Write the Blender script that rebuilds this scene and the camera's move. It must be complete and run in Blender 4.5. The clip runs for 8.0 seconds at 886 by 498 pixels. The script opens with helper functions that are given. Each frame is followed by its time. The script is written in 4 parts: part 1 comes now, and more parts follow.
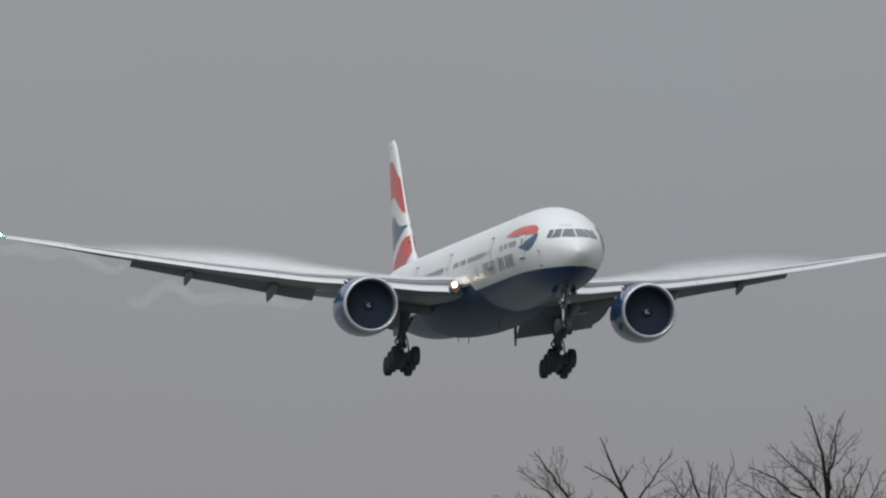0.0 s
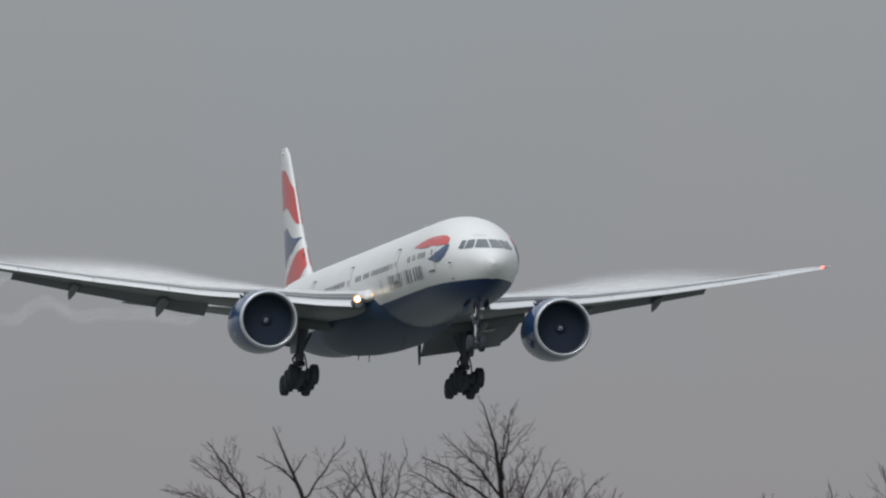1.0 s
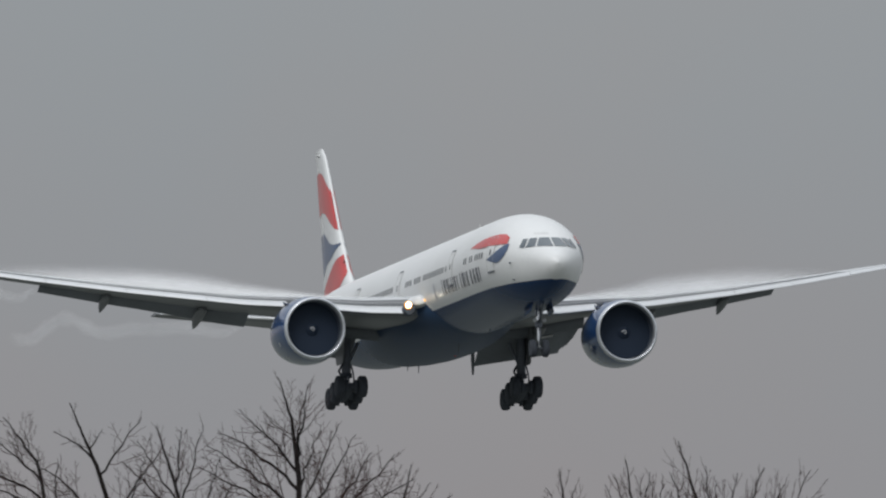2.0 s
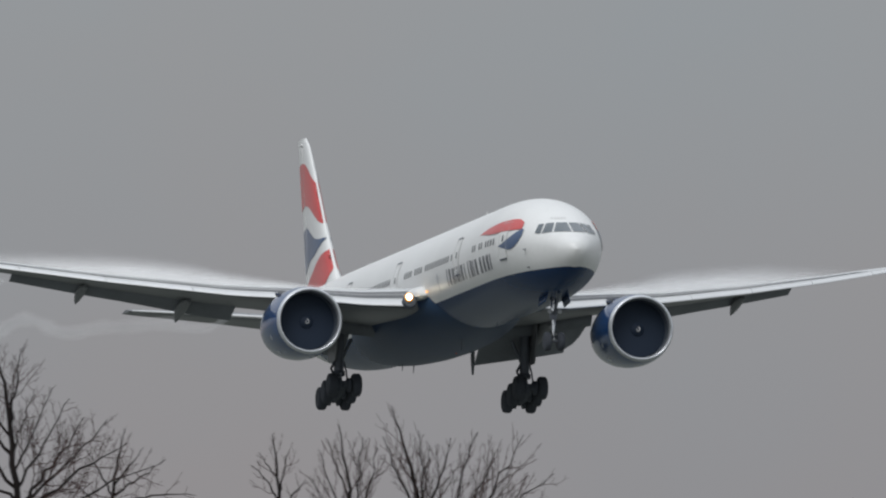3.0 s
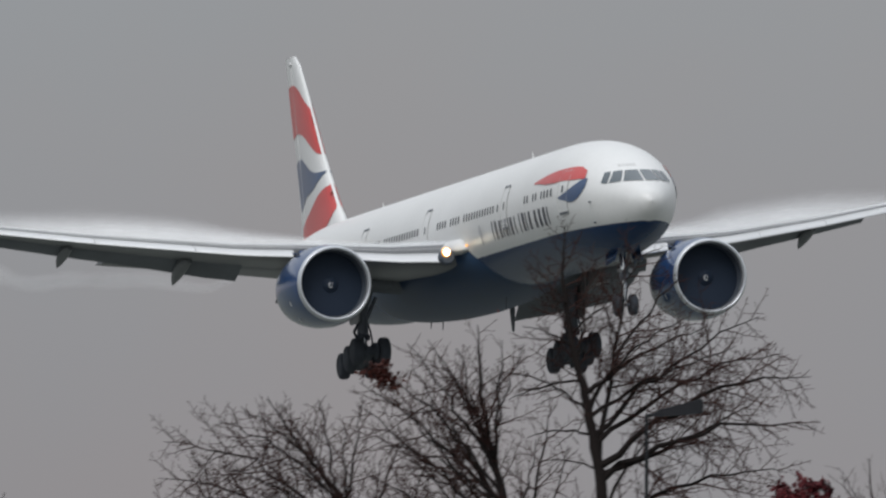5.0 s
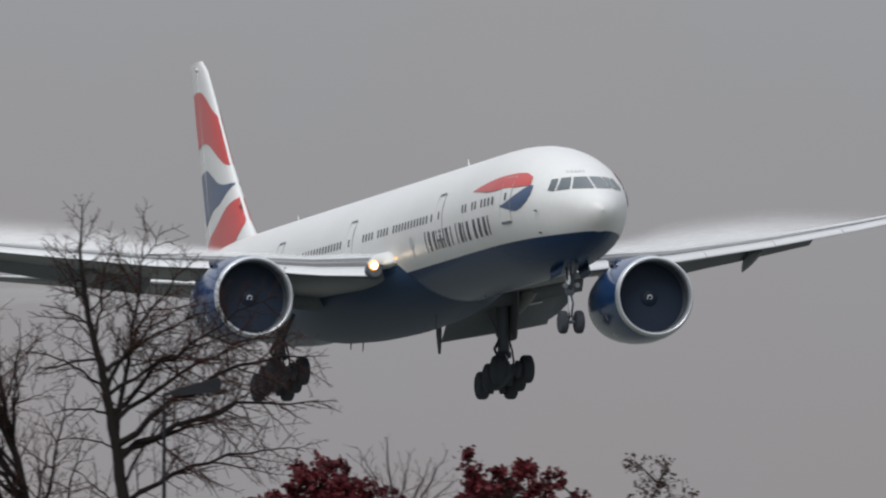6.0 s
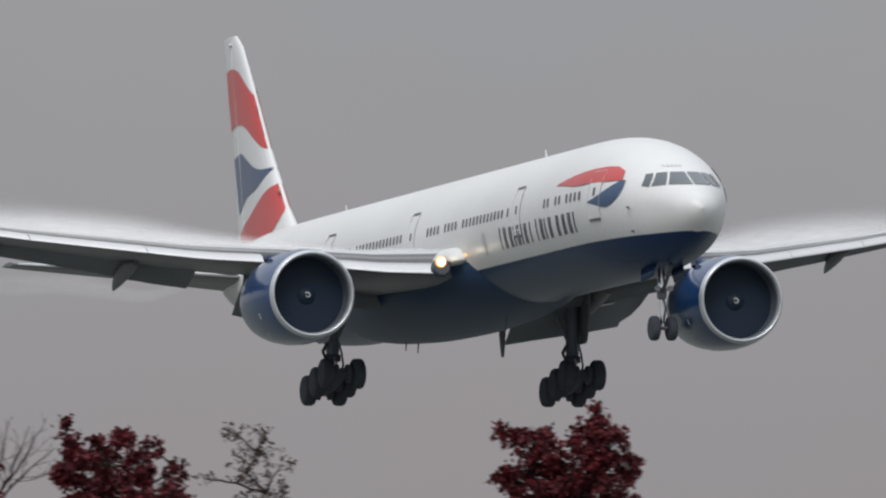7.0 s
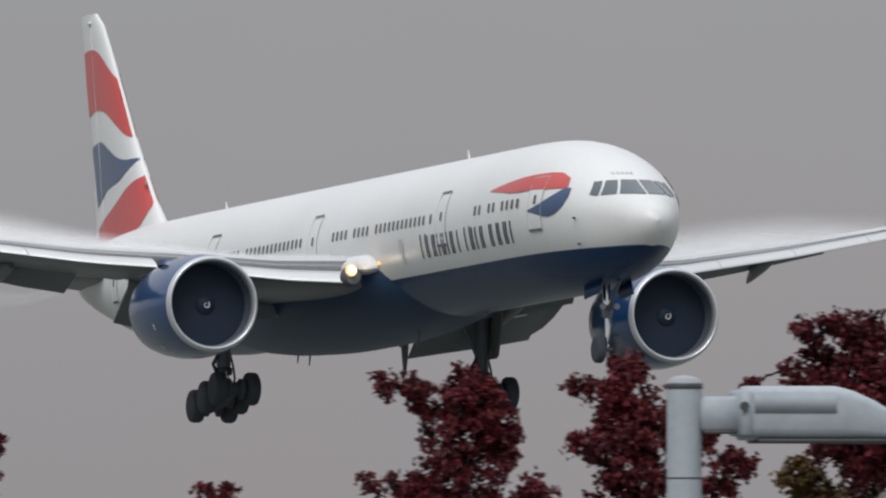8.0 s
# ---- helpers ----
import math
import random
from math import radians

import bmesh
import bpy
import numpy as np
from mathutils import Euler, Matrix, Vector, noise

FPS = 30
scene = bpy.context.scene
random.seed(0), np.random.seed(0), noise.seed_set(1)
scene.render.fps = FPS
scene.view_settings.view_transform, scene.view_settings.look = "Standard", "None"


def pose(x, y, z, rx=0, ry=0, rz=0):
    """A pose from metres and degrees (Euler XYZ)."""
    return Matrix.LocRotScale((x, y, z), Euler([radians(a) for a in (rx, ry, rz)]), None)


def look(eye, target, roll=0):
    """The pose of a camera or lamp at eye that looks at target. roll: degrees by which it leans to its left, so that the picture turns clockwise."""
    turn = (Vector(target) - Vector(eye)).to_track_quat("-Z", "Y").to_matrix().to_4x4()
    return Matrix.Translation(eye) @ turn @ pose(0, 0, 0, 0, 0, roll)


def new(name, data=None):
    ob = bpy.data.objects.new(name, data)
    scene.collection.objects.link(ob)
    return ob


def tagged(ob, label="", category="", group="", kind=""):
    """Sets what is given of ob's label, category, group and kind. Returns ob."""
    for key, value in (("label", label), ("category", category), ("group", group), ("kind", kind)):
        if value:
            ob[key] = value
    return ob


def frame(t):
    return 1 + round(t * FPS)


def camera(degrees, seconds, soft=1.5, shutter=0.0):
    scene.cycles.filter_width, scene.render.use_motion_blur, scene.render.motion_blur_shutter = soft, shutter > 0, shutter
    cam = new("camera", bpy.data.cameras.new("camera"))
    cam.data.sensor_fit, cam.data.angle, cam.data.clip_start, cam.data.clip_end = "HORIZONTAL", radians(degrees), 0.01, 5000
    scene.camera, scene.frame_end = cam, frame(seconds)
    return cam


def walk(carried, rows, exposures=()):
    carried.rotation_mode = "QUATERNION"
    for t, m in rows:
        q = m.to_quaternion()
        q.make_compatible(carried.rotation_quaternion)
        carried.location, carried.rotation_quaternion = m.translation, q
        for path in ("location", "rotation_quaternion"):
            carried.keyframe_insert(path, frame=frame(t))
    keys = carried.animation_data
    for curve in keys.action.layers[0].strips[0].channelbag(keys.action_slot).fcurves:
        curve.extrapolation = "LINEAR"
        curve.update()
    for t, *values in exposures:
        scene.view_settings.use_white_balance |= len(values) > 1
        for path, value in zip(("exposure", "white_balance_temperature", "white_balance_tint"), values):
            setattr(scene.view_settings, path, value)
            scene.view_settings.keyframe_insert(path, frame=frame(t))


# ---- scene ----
cam = camera(2.7194, 8.0, soft=2.2, shutter=0.2)
# seconds, tilt above the horizontal, turn about the vertical (degrees)
PAN = [
    (0, 1.9654, -0.0000),
    (0.5, 1.9671, -0.3764),
    (0.9, 1.9394, -0.9037),
    (1, 1.9342, -1.0043),
    (1.5, 1.8873, -1.3270),
    (1.7, 1.8752, -1.4415),
    (2.8, 1.7798, -2.3001),
    (3, 1.7503, -2.5100),
    (3.2, 1.7381, -2.6713),
    (3.5, 1.7295, -2.8500),
    (3.8, 1.7433, -3.2593),
    (4, 1.7711, -3.6826),
    (4.1, 1.7780, -3.8092),
    (4.4, 1.7694, -4.0122),
    (4.5, 1.7468, -4.0815),
    (4.6, 1.5872, -4.1579),
    (4.7, 1.4224, -4.2342),
    (4.8, 1.3721, -4.3192),
    (5, 1.4328, -4.5013),
    (5.1, 1.4675, -4.6522),
    (5.2, 1.4589, -4.8274),
    (6.3, 1.3374, -6.3331),
    (6.5, 1.3184, -6.5586),
    (7, 1.2715, -7.2160),
    (7.5, 1.2368, -8.2342),
    (8, 1.2021, -9.1709),
]
walk(cam, [(t, pose(0, 0, 6.0, 90 + tilt, 0, turn)) for t, tilt, turn in PAN], exposures=[(0.0, 0.02, 6400, 8.5), (4.5, 0.04, 6440, 9), (6.5, 0.14, 6490, 10), (8.0, 0.16, 6500, 10)])

# seconds, place of the aircraft's middle, roll, nose-down angle and heading (degrees)
FLIGHT = [
    (0, 3.84, 1283.20, 48.39, -0.66, -2.33, -79.66),
    (0.5, 11.23, 1245.48, 46.39, -1.22, -2.33, -79.65),
    (1, 18.66, 1211.16, 44.45, -0.85, -2.51, -79.76),
    (1.5, 26.01, 1176.72, 42.43, 0.63, -2.85, -79.96),
    (2.8, 44.82, 1082.24, 37.38, -0.87, -3.45, -79.91),
    (3, 47.74, 1068.59, 36.67, -0.63, -3.59, -79.78),
    (3.5, 54.93, 1034.49, 35.09, 1.14, -3.56, -79.87),
    (4, 62.19, 1000.83, 33.53, 0.67, -3.20, -79.94),
    (4.5, 69.30, 967.05, 31.91, 0.95, -3.01, -80.09),
    (5, 76.37, 934.28, 30.26, 1.77, -3.00, -80.33),
    (5.2, 79.11, 920.95, 29.50, 1.65, -3.05, -80.50),
    (6.3, 94.88, 852.23, 26.20, 0.56, -3.28, -80.69),
    (6.5, 97.62, 839.00, 25.64, 0.52, -3.19, -80.73),
    (7, 104.46, 806.08, 24.34, -0.09, -2.95, -80.69),
    (7.5, 111.09, 771.61, 23.00, -0.52, -2.69, -80.61),
    (8, 117.68, 737.53, 21.69, -0.68, -2.40, -80.39),
]

# ---- world and sun ----
SUN_ELEVATION, SUN_TURN = radians(50), radians(205)


def build_world():
    world = bpy.data.worlds.new("overcast")
    scene.world = world
    world.use_nodes = True
    nt = world.node_tree
    nt.nodes.clear()
    out = nt.nodes.new("ShaderNodeOutputWorld")
    back = nt.nodes.new("ShaderNodeBackground")
    sky = nt.nodes.new("ShaderNodeTexSky")
    sky.sky_type, sky.sun_disc, sky.sun_elevation, sky.sun_rotation = "NISHITA", False, SUN_ELEVATION, SUN_TURN
    sky.air_density, sky.dust_density = 1.0, 4.0
    coord = nt.nodes.new("ShaderNodeTexCoord")
    split = nt.nodes.new("ShaderNodeSeparateXYZ")
    nt.links.new(coord.outputs["Generated"], split.inputs[0])
    # cloud deck: darkest at the horizon, about four times as bright overhead
    rise = nt.nodes.new("ShaderNodeMapRange")
    rise.inputs["From Min"].default_value, rise.inputs["From Max"].default_value = 0.0, 1.0
    rise.inputs["To Min"].default_value, rise.inputs["To Max"].default_value = 0.243, 1.05
    nt.links.new(split.outputs["Z"], rise.inputs["Value"])
    wide = nt.nodes.new("ShaderNodeTexNoise")
    wide.inputs["Scale"].default_value, wide.inputs["Detail"].default_value = 45.0, 3.0
    nt.links.new(coord.outputs["Generated"], wide.inputs["Vector"])
    tint = nt.nodes.new("ShaderNodeMix")
    tint.data_type = "RGBA"
    tint.inputs["A"].default_value, tint.inputs["B"].default_value = (0.985, 1.012, 1.055, 1), (1.02, 1.0, 1.02, 1)
    soft = nt.nodes.new("ShaderNodeMapRange")
    soft.inputs["From Min"].default_value, soft.inputs["From Max"].default_value = 0.3, 0.7
    nt.links.new(wide.outputs["Fac"], soft.inputs["Value"])
    nt.links.new(soft.outputs["Result"], tint.inputs["Factor"])
    # the low air is a little warmer than the deck above it
    haze = nt.nodes.new("ShaderNodeMapRange")
    haze.interpolation_type = "SMOOTHSTEP"
    haze.inputs["From Min"].default_value, haze.inputs["From Max"].default_value = 0.0, 0.055
    nt.links.new(split.outputs["Z"], haze.inputs["Value"])
    warm = nt.nodes.new("ShaderNodeMix")
    warm.data_type = "RGBA"
    warm.inputs["A"].default_value, warm.inputs["B"].default_value = (1.05, 0.985, 0.985, 1), (0.975, 1.01, 1.03, 1)
    nt.links.new(haze.outputs["Result"], warm.inputs["Factor"])
    blend = nt.nodes.new("ShaderNodeVectorMath")
    blend.operation = "MULTIPLY"
    nt.links.new(tint.outputs["Result"], blend.inputs[0])
    nt.links.new(warm.outputs["Result"], blend.inputs[1])
    deck = nt.nodes.new("ShaderNodeVectorMath")
    deck.operation = "SCALE"
    nt.links.new(blend.outputs[0], deck.inputs[0])
    nt.links.new(rise.outputs["Result"], deck.inputs["Scale"])
    thin = nt.nodes.new("ShaderNodeVectorMath")
    thin.operation = "SCALE"
    thin.inputs["Scale"].default_value = 0.012
    nt.links.new(sky.outputs["Color"], thin.inputs[0])
    both = nt.nodes.new("ShaderNodeVectorMath")
    both.operation = "ADD"
    nt.links.new(deck.outputs[0], both.inputs[0])
    nt.links.new(thin.outputs[0], both.inputs[1])
    nt.links.new(both.outputs[0], back.inputs["Color"])
    back.inputs["Strength"].default_value = 1.0
    nt.links.new(back.outputs[0], out.inputs["Surface"])


build_world()
sun_data = bpy.data.lights.new("sun", "SUN")
sun_data.energy, sun_data.angle, sun_data.color = 1.35, radians(30), (1.0, 0.99, 0.98)
sun = new("sun", sun_data)
sun.matrix_world = look((0, 0, 100), Vector((0, 0, 100)) - Vector((math.sin(SUN_TURN) * math.cos(SUN_ELEVATION), math.cos(SUN_TURN) * math.cos(SUN_ELEVATION), math.sin(SUN_ELEVATION))))


# ---- materials ----
def material(name, colour, rough=0.5, metal=0.0, coat=0.0, grain=0.06, scale=3.0, bump=0.0, second=None, emit=0.0, spread=1.0, shine=0.5):
    """Principled surface with broad and fine variation of tone; second: the colour that stains and wear go to."""
    m = bpy.data.materials.new(name)
    m.use_nodes = True
    nt = m.node_tree
    b = nt.nodes["Principled BSDF"]
    coord = nt.nodes.new("ShaderNodeTexCoord")
    broad, fine = nt.nodes.new("ShaderNodeTexNoise"), nt.nodes.new("ShaderNodeTexNoise")
    broad.inputs["Scale"].default_value, broad.inputs["Detail"].default_value = scale * 0.22, 4
    fine.inputs["Scale"].default_value, fine.inputs["Detail"].default_value = scale * 4, 6
    for n in (broad, fine):
        nt.links.new(coord.outputs["Object"], n.inputs["Vector"])
    total = nt.nodes.new("ShaderNodeMath")
    total.operation = "MULTIPLY_ADD"
    nt.links.new(broad.outputs["Fac"], total.inputs[0])
    total.inputs[1].default_value = 0.65
    part_fine = nt.nodes.new("ShaderNodeMath")
    part_fine.operation = "MULTIPLY"
    part_fine.inputs[1].default_value = 0.35
    nt.links.new(fine.outputs["Fac"], part_fine.inputs[0])
    nt.links.new(part_fine.outputs[0], total.inputs[2])
    ranged = nt.nodes.new("ShaderNodeMapRange")
    ranged.inputs["From Min"].default_value, ranged.inputs["From Max"].default_value = 0.5 - 0.2 * spread, 0.5 + 0.2 * spread
    nt.links.new(total.outputs[0], ranged.inputs["Value"])
    mix = nt.nodes.new("ShaderNodeMix")
    mix.data_type = "RGBA"
    other = second or [c * (1 - 2.5 * grain) for c in colour]
    mix.inputs["A"].default_value, mix.inputs["B"].default_value = (*other, 1), (*colour, 1)
    nt.links.new(ranged.outputs["Result"], mix.inputs["Factor"])
    nt.links.new(mix.outputs["Result"], b.inputs["Base Color"])
    b.inputs["Roughness"].default_value, b.inputs["Metallic"].default_value = rough, metal
    b.inputs["Specular IOR Level"].default_value = shine
    b.inputs["Coat Weight"].default_value, b.inputs["Coat Roughness"].default_value = coat, 0.3
    if bump:
        bp = nt.nodes.new("ShaderNodeBump")
        bp.inputs["Strength"].default_value, bp.inputs["Distance"].default_value = bump, 0.03
        nt.links.new(total.outputs[0], bp.inputs["Height"])
        nt.links.new(bp.outputs[0], b.inputs["Normal"])
    if emit:
        b.inputs["Emission Color"].default_value, b.inputs["Emission Strength"].default_value = (*colour, 1), emit
    return m


def leaf_material(name, dark, bright):
    """Thin leaf skin: each leaf has a tone of its own, and whole boughs differ a little."""
    m = bpy.data.materials.new(name)
    m.use_nodes = True
    nt = m.node_tree
    b = nt.nodes["Principled BSDF"]
    coord, broad = nt.nodes.new("ShaderNodeTexCoord"), nt.nodes.new("ShaderNodeTexNoise")
    broad.inputs["Scale"].default_value, broad.inputs["Detail"].default_value = 1.6, 3
    nt.links.new(coord.outputs["Object"], broad.inputs["Vector"])
    own = nt.nodes.new("ShaderNodeNewGeometry")
    total = nt.nodes.new("ShaderNodeMath")
    total.operation = "MULTIPLY_ADD"
    total.inputs[1].default_value = 0.55
    nt.links.new(own.outputs["Random Per Island"], total.inputs[0])
    boughs = nt.nodes.new("ShaderNodeMapRange")
    boughs.inputs["From Min"].default_value, boughs.inputs["From Max"].default_value = 0.35, 0.65
    boughs.inputs["To Max"].default_value = 0.45
    nt.links.new(broad.outputs["Fac"], boughs.inputs["Value"])
    nt.links.new(boughs.outputs["Result"], total.inputs[2])
    mix = nt.nodes.new("ShaderNodeMix")
    mix.data_type = "RGBA"
    mix.inputs["A"].default_value, mix.inputs["B"].default_value = (*dark, 1), (*bright, 1)
    nt.links.new(total.outputs[0], mix.inputs["Factor"])
    nt.links.new(mix.outputs["Result"], b.inputs["Base Color"])
    b.inputs["Roughness"].default_value, b.inputs["Specular IOR Level"].default_value = 0.6, 0.2
    return m


def mist_material(name, density, scale, fade):
    """Thin white droplets: mostly clear, with wisps. fade: the cloud thins towards the top of its sheet."""
    m = bpy.data.materials.new(name)
    m.use_nodes = True
    nt = m.node_tree
    nt.nodes.clear()
    out, mix = nt.nodes.new("ShaderNodeOutputMaterial"), nt.nodes.new("ShaderNodeMixShader")
    clear, white = nt.nodes.new("ShaderNodeBsdfTransparent"), nt.nodes.new("ShaderNodeBsdfDiffuse")
    glow = nt.nodes.new("ShaderNodeBsdfTranslucent")
    pair = nt.nodes.new("ShaderNodeMixShader")
    for n in (white, glow):
        n.inputs["Color"].default_value = (0.93, 0.93, 0.93, 1)
    nt.links.new(white.outputs[0], pair.inputs[1])
    nt.links.new(glow.outputs[0], pair.inputs[2])
    coord, noise_node = nt.nodes.new("ShaderNodeTexCoord"), nt.nodes.new("ShaderNodeTexNoise")
    noise_node.inputs["Scale"].default_value, noise_node.inputs["Detail"].default_value = scale, 4
    nt.links.new(coord.outputs["Object"], noise_node.inputs["Vector"])
    wisps = nt.nodes.new("ShaderNodeMapRange")
    wisps.inputs["From Min"].default_value, wisps.inputs["From Max"].default_value = 0.25, 0.75
    wisps.inputs["To Min"].default_value, wisps.inputs["To Max"].default_value = density * 0.6, density
    nt.links.new(noise_node.outputs["Fac"], wisps.inputs["Value"])
    last = wisps.outputs["Result"]
    if fade:
        uv = nt.nodes.new("ShaderNodeSeparateXYZ")
        nt.links.new(coord.outputs["UV"], uv.inputs[0])
        down = nt.nodes.new("ShaderNodeMapRange")
        down.interpolation_type = "SMOOTHSTEP"
        down.inputs["From Min"].default_value, down.inputs["From Max"].default_value = 1.0, 0.0
        nt.links.new(uv.outputs["Y"], down.inputs["Value"])
        ends = nt.nodes.new("ShaderNodeMapRange")
        ends.interpolation_type = "SMOOTHSTEP"
        ends.inputs["From Min"].default_value, ends.inputs["From Max"].default_value = 1.0, 0.55
        nt.links.new(uv.outputs["X"], ends.inputs["Value"])
        for socket in (down.outputs["Result"], ends.outputs["Result"]):
            times = nt.nodes.new("ShaderNodeMath")
            times.operation = "MULTIPLY"
            nt.links.new(last, times.inputs[0])
            nt.links.new(socket, times.inputs[1])
            last = times.outputs[0]
    nt.links.new(last, mix.inputs[0])
    nt.links.new(clear.outputs[0], mix.inputs[1])
    nt.links.new(pair.outputs[0], mix.inputs[2])
    nt.links.new(mix.outputs[0], out.inputs["Surface"])
    return m


WHITE = material("white_gloss_paint", (0.68, 0.685, 0.68), 0.38, coat=0.15, grain=0.03, scale=1.0, second=(0.61, 0.615, 0.61))
NAVY = material("navy_gloss_paint", (0.011, 0.038, 0.108), 0.27, coat=0.0, grain=0.1, scale=1.0, second=(0.014, 0.035, 0.082), shine=0.14)
NACELLE = material("blue_cowl_paint", (0.008, 0.045, 0.150), 0.14, coat=0.4, grain=0.08, scale=2.0, second=(0.010, 0.043, 0.13), shine=0.5)
RED = material("red_gloss_paint", (0.54, 0.038, 0.034), 0.3, coat=0.4, grain=0.05, scale=1.0)
EMBLEM_BLUE = material("blue_gloss_paint", (0.016, 0.055, 0.145), 0.3, coat=0.5, grain=0.05, scale=1.0)
# wing grey set dark, with the underside's shade put into the colour
GREY = material("darkened_wing_grey", (0.21, 0.22, 0.23), 0.4, grain=0.06, scale=1.2, second=(0.15, 0.155, 0.165), shine=0.12)
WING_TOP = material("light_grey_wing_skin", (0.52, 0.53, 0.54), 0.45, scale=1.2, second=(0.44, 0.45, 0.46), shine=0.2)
# flap grey darkened: the shade beneath the wing is in its colour
FLAP = material("darkened_grey_flap_paint", (0.185, 0.20, 0.22), 0.5, scale=1.5, second=(0.13, 0.14, 0.155), shine=0.12)
# navy raised to a duller blue, carrying distant haze in its colour
BELLY = material("hazed_blue_belly_paint", (0.017, 0.045, 0.105), 0.42, scale=0.5, second=(0.026, 0.045, 0.078), shine=0.12)
SILVER = material("polished_leading_edge_metal", (0.68, 0.685, 0.69), 0.34, metal=0.55, grain=0.05, scale=1.0)
# steel, casting and rubber tones lifted and blued: distant haze in the colour
STEEL = material("hazed_dark_steel", (0.15, 0.165, 0.195), 0.55, metal=0.2, scale=6.0, second=(0.075, 0.083, 0.10))
GEAR_DARK = material("hazed_dark_casting", (0.080, 0.090, 0.110), 0.7, scale=6.0, second=(0.050, 0.056, 0.068), shine=0.2)
LIP = material("dull_bare_intake_metal", (0.62, 0.64, 0.67), 0.32, metal=0.6, scale=3.0, second=(0.5, 0.52, 0.55))
CHROME = material("bright_strut_chrome", (0.75, 0.76, 0.77), 0.2, metal=1.0, scale=6.0)
RUBBER = material("hazed_black_rubber", (0.062, 0.069, 0.084), 0.85, scale=8.0, second=(0.044, 0.048, 0.057), shine=0.2)
HUB = material("grey_wheel_hub", (0.32, 0.33, 0.34), 0.4, metal=0.5, scale=8.0)
DARK = material("dark_duct_liner", (0.085, 0.10, 0.125), 0.6, scale=3.0, shine=0.2)
BLADE = material("dark_fan_blade", (0.020, 0.030, 0.050), 0.6, scale=4.0, shine=0.15)
NOZZLE = material("heat_stained_nozzle_metal", (0.30, 0.28, 0.26), 0.4, metal=0.8, scale=3.0, second=(0.2, 0.18, 0.16))
GLASS = material("dark_cockpit_glass", (0.030, 0.050, 0.064), 0.06, coat=0.6, grain=0.05, shine=0.9)
PANE = material("dark_cabin_pane", (0.095, 0.10, 0.112), 0.2, grain=0.05)
SEAM = material("grey_door_seam", (0.57, 0.575, 0.57), 0.5)
BADGE = material("pale_grey_badge_paint", (0.52, 0.53, 0.55), 0.4)
LETTER = material("navy_lettering_paint", (0.025, 0.03, 0.06), 0.4)
# orange emission also carries the glare round the landing lamp
LAMP = material("lit_lamp_and_glare", (1.0, 0.45, 0.10), 0.3, emit=1.1)
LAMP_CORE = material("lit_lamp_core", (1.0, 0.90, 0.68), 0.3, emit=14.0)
STROBE = material("lit_white_strobe", (1.0, 1.0, 1.0), 0.3, emit=12.0)
RED_LAMP = material("lit_red_navigation_lamp", (1.0, 0.12, 0.08), 0.3, emit=4.0)
GREEN_LAMP = material("lit_green_navigation_lamp", (0.2, 1.0, 0.5), 0.3, emit=0.4)
MIST = mist_material("wing_condensation", 0.51, 0.35, True)
WISP = mist_material("vortex_vapour", 0.05, 0.5, False)
BARK = material("grey_brown_bark", (0.020, 0.016, 0.015), 0.9, scale=6.0, bump=0.4, second=(0.012, 0.010, 0.010), shine=0.1)
TWIG = material("brown_twig_bark", (0.052, 0.024, 0.020), 0.9, scale=8.0, second=(0.022, 0.013, 0.012), shine=0.1)
LEAF = leaf_material("dark_red_maple_leaf", (0.026, 0.006, 0.009), (0.125, 0.014, 0.018))
LEAF_RUST = leaf_material("rusty_red_leaf", (0.020, 0.007, 0.006), (0.075, 0.017, 0.011))
LEAF_BROWN = leaf_material("brown_olive_autumn_leaf", (0.045, 0.026, 0.012), (0.14, 0.085, 0.022))
LEAF_DULL = leaf_material("dull_brown_dry_leaf", (0.022, 0.016, 0.014), (0.07, 0.045, 0.035))
GRASS = material("winter_grass", (0.15, 0.16, 0.145), 0.95, scale=0.4, bump=0.5, second=(0.11, 0.115, 0.105), shine=0.1)
POLE = material("weathered_white_pole_paint", (0.41, 0.445, 0.48), 0.5, scale=5.0, second=(0.28, 0.31, 0.34), bump=0.1, shine=0.3)
POLE_GREY = material("greyer_weathered_pole_paint", (0.37, 0.405, 0.44), 0.5, scale=5.0, second=(0.26, 0.29, 0.32), bump=0.1, shine=0.3)
CAP = material("dark_grey_cast_cap", (0.05, 0.052, 0.056), 0.6, scale=10.0)
LENS = material("grey_lamp_lens", (0.30, 0.32, 0.34), 0.25, scale=4.0)
SHADE = material("dark_lamp_housing", (0.02, 0.021, 0.024), 0.7, scale=5.0, shine=0.1)


# ---- mesh helpers ----
def to_mesh(name, verts, faces, mats, smooth=True, slots=None, uvs=None):
    me = bpy.data.meshes.new(name)
    me.from_pydata([tuple(v) for v in verts], [], faces)
    for m in mats if isinstance(mats, (list, tuple)) else [mats]:
        me.materials.append(m)
    me.polygons.foreach_set("use_smooth", [smooth] * len(me.polygons))
    if slots:
        me.polygons.foreach_set("material_index", slots)
    if uvs:
        layer = me.uv_layers.new()
        for loop in me.loops:
            layer.data[loop.index].uv = uvs[loop.vertex_index]
    me.update()
    return me


def part(name, shape, mats, parent, label="", smooth=True, slots=None, uvs=None):
    """One mesh object under a thing or a part. shape: (verts, faces)."""
    ob = new(name, to_mesh(name, shape[0], shape[1], mats, smooth, slots, uvs))
    ob.parent = parent
    if label:
        ob["label"] = label
    return ob


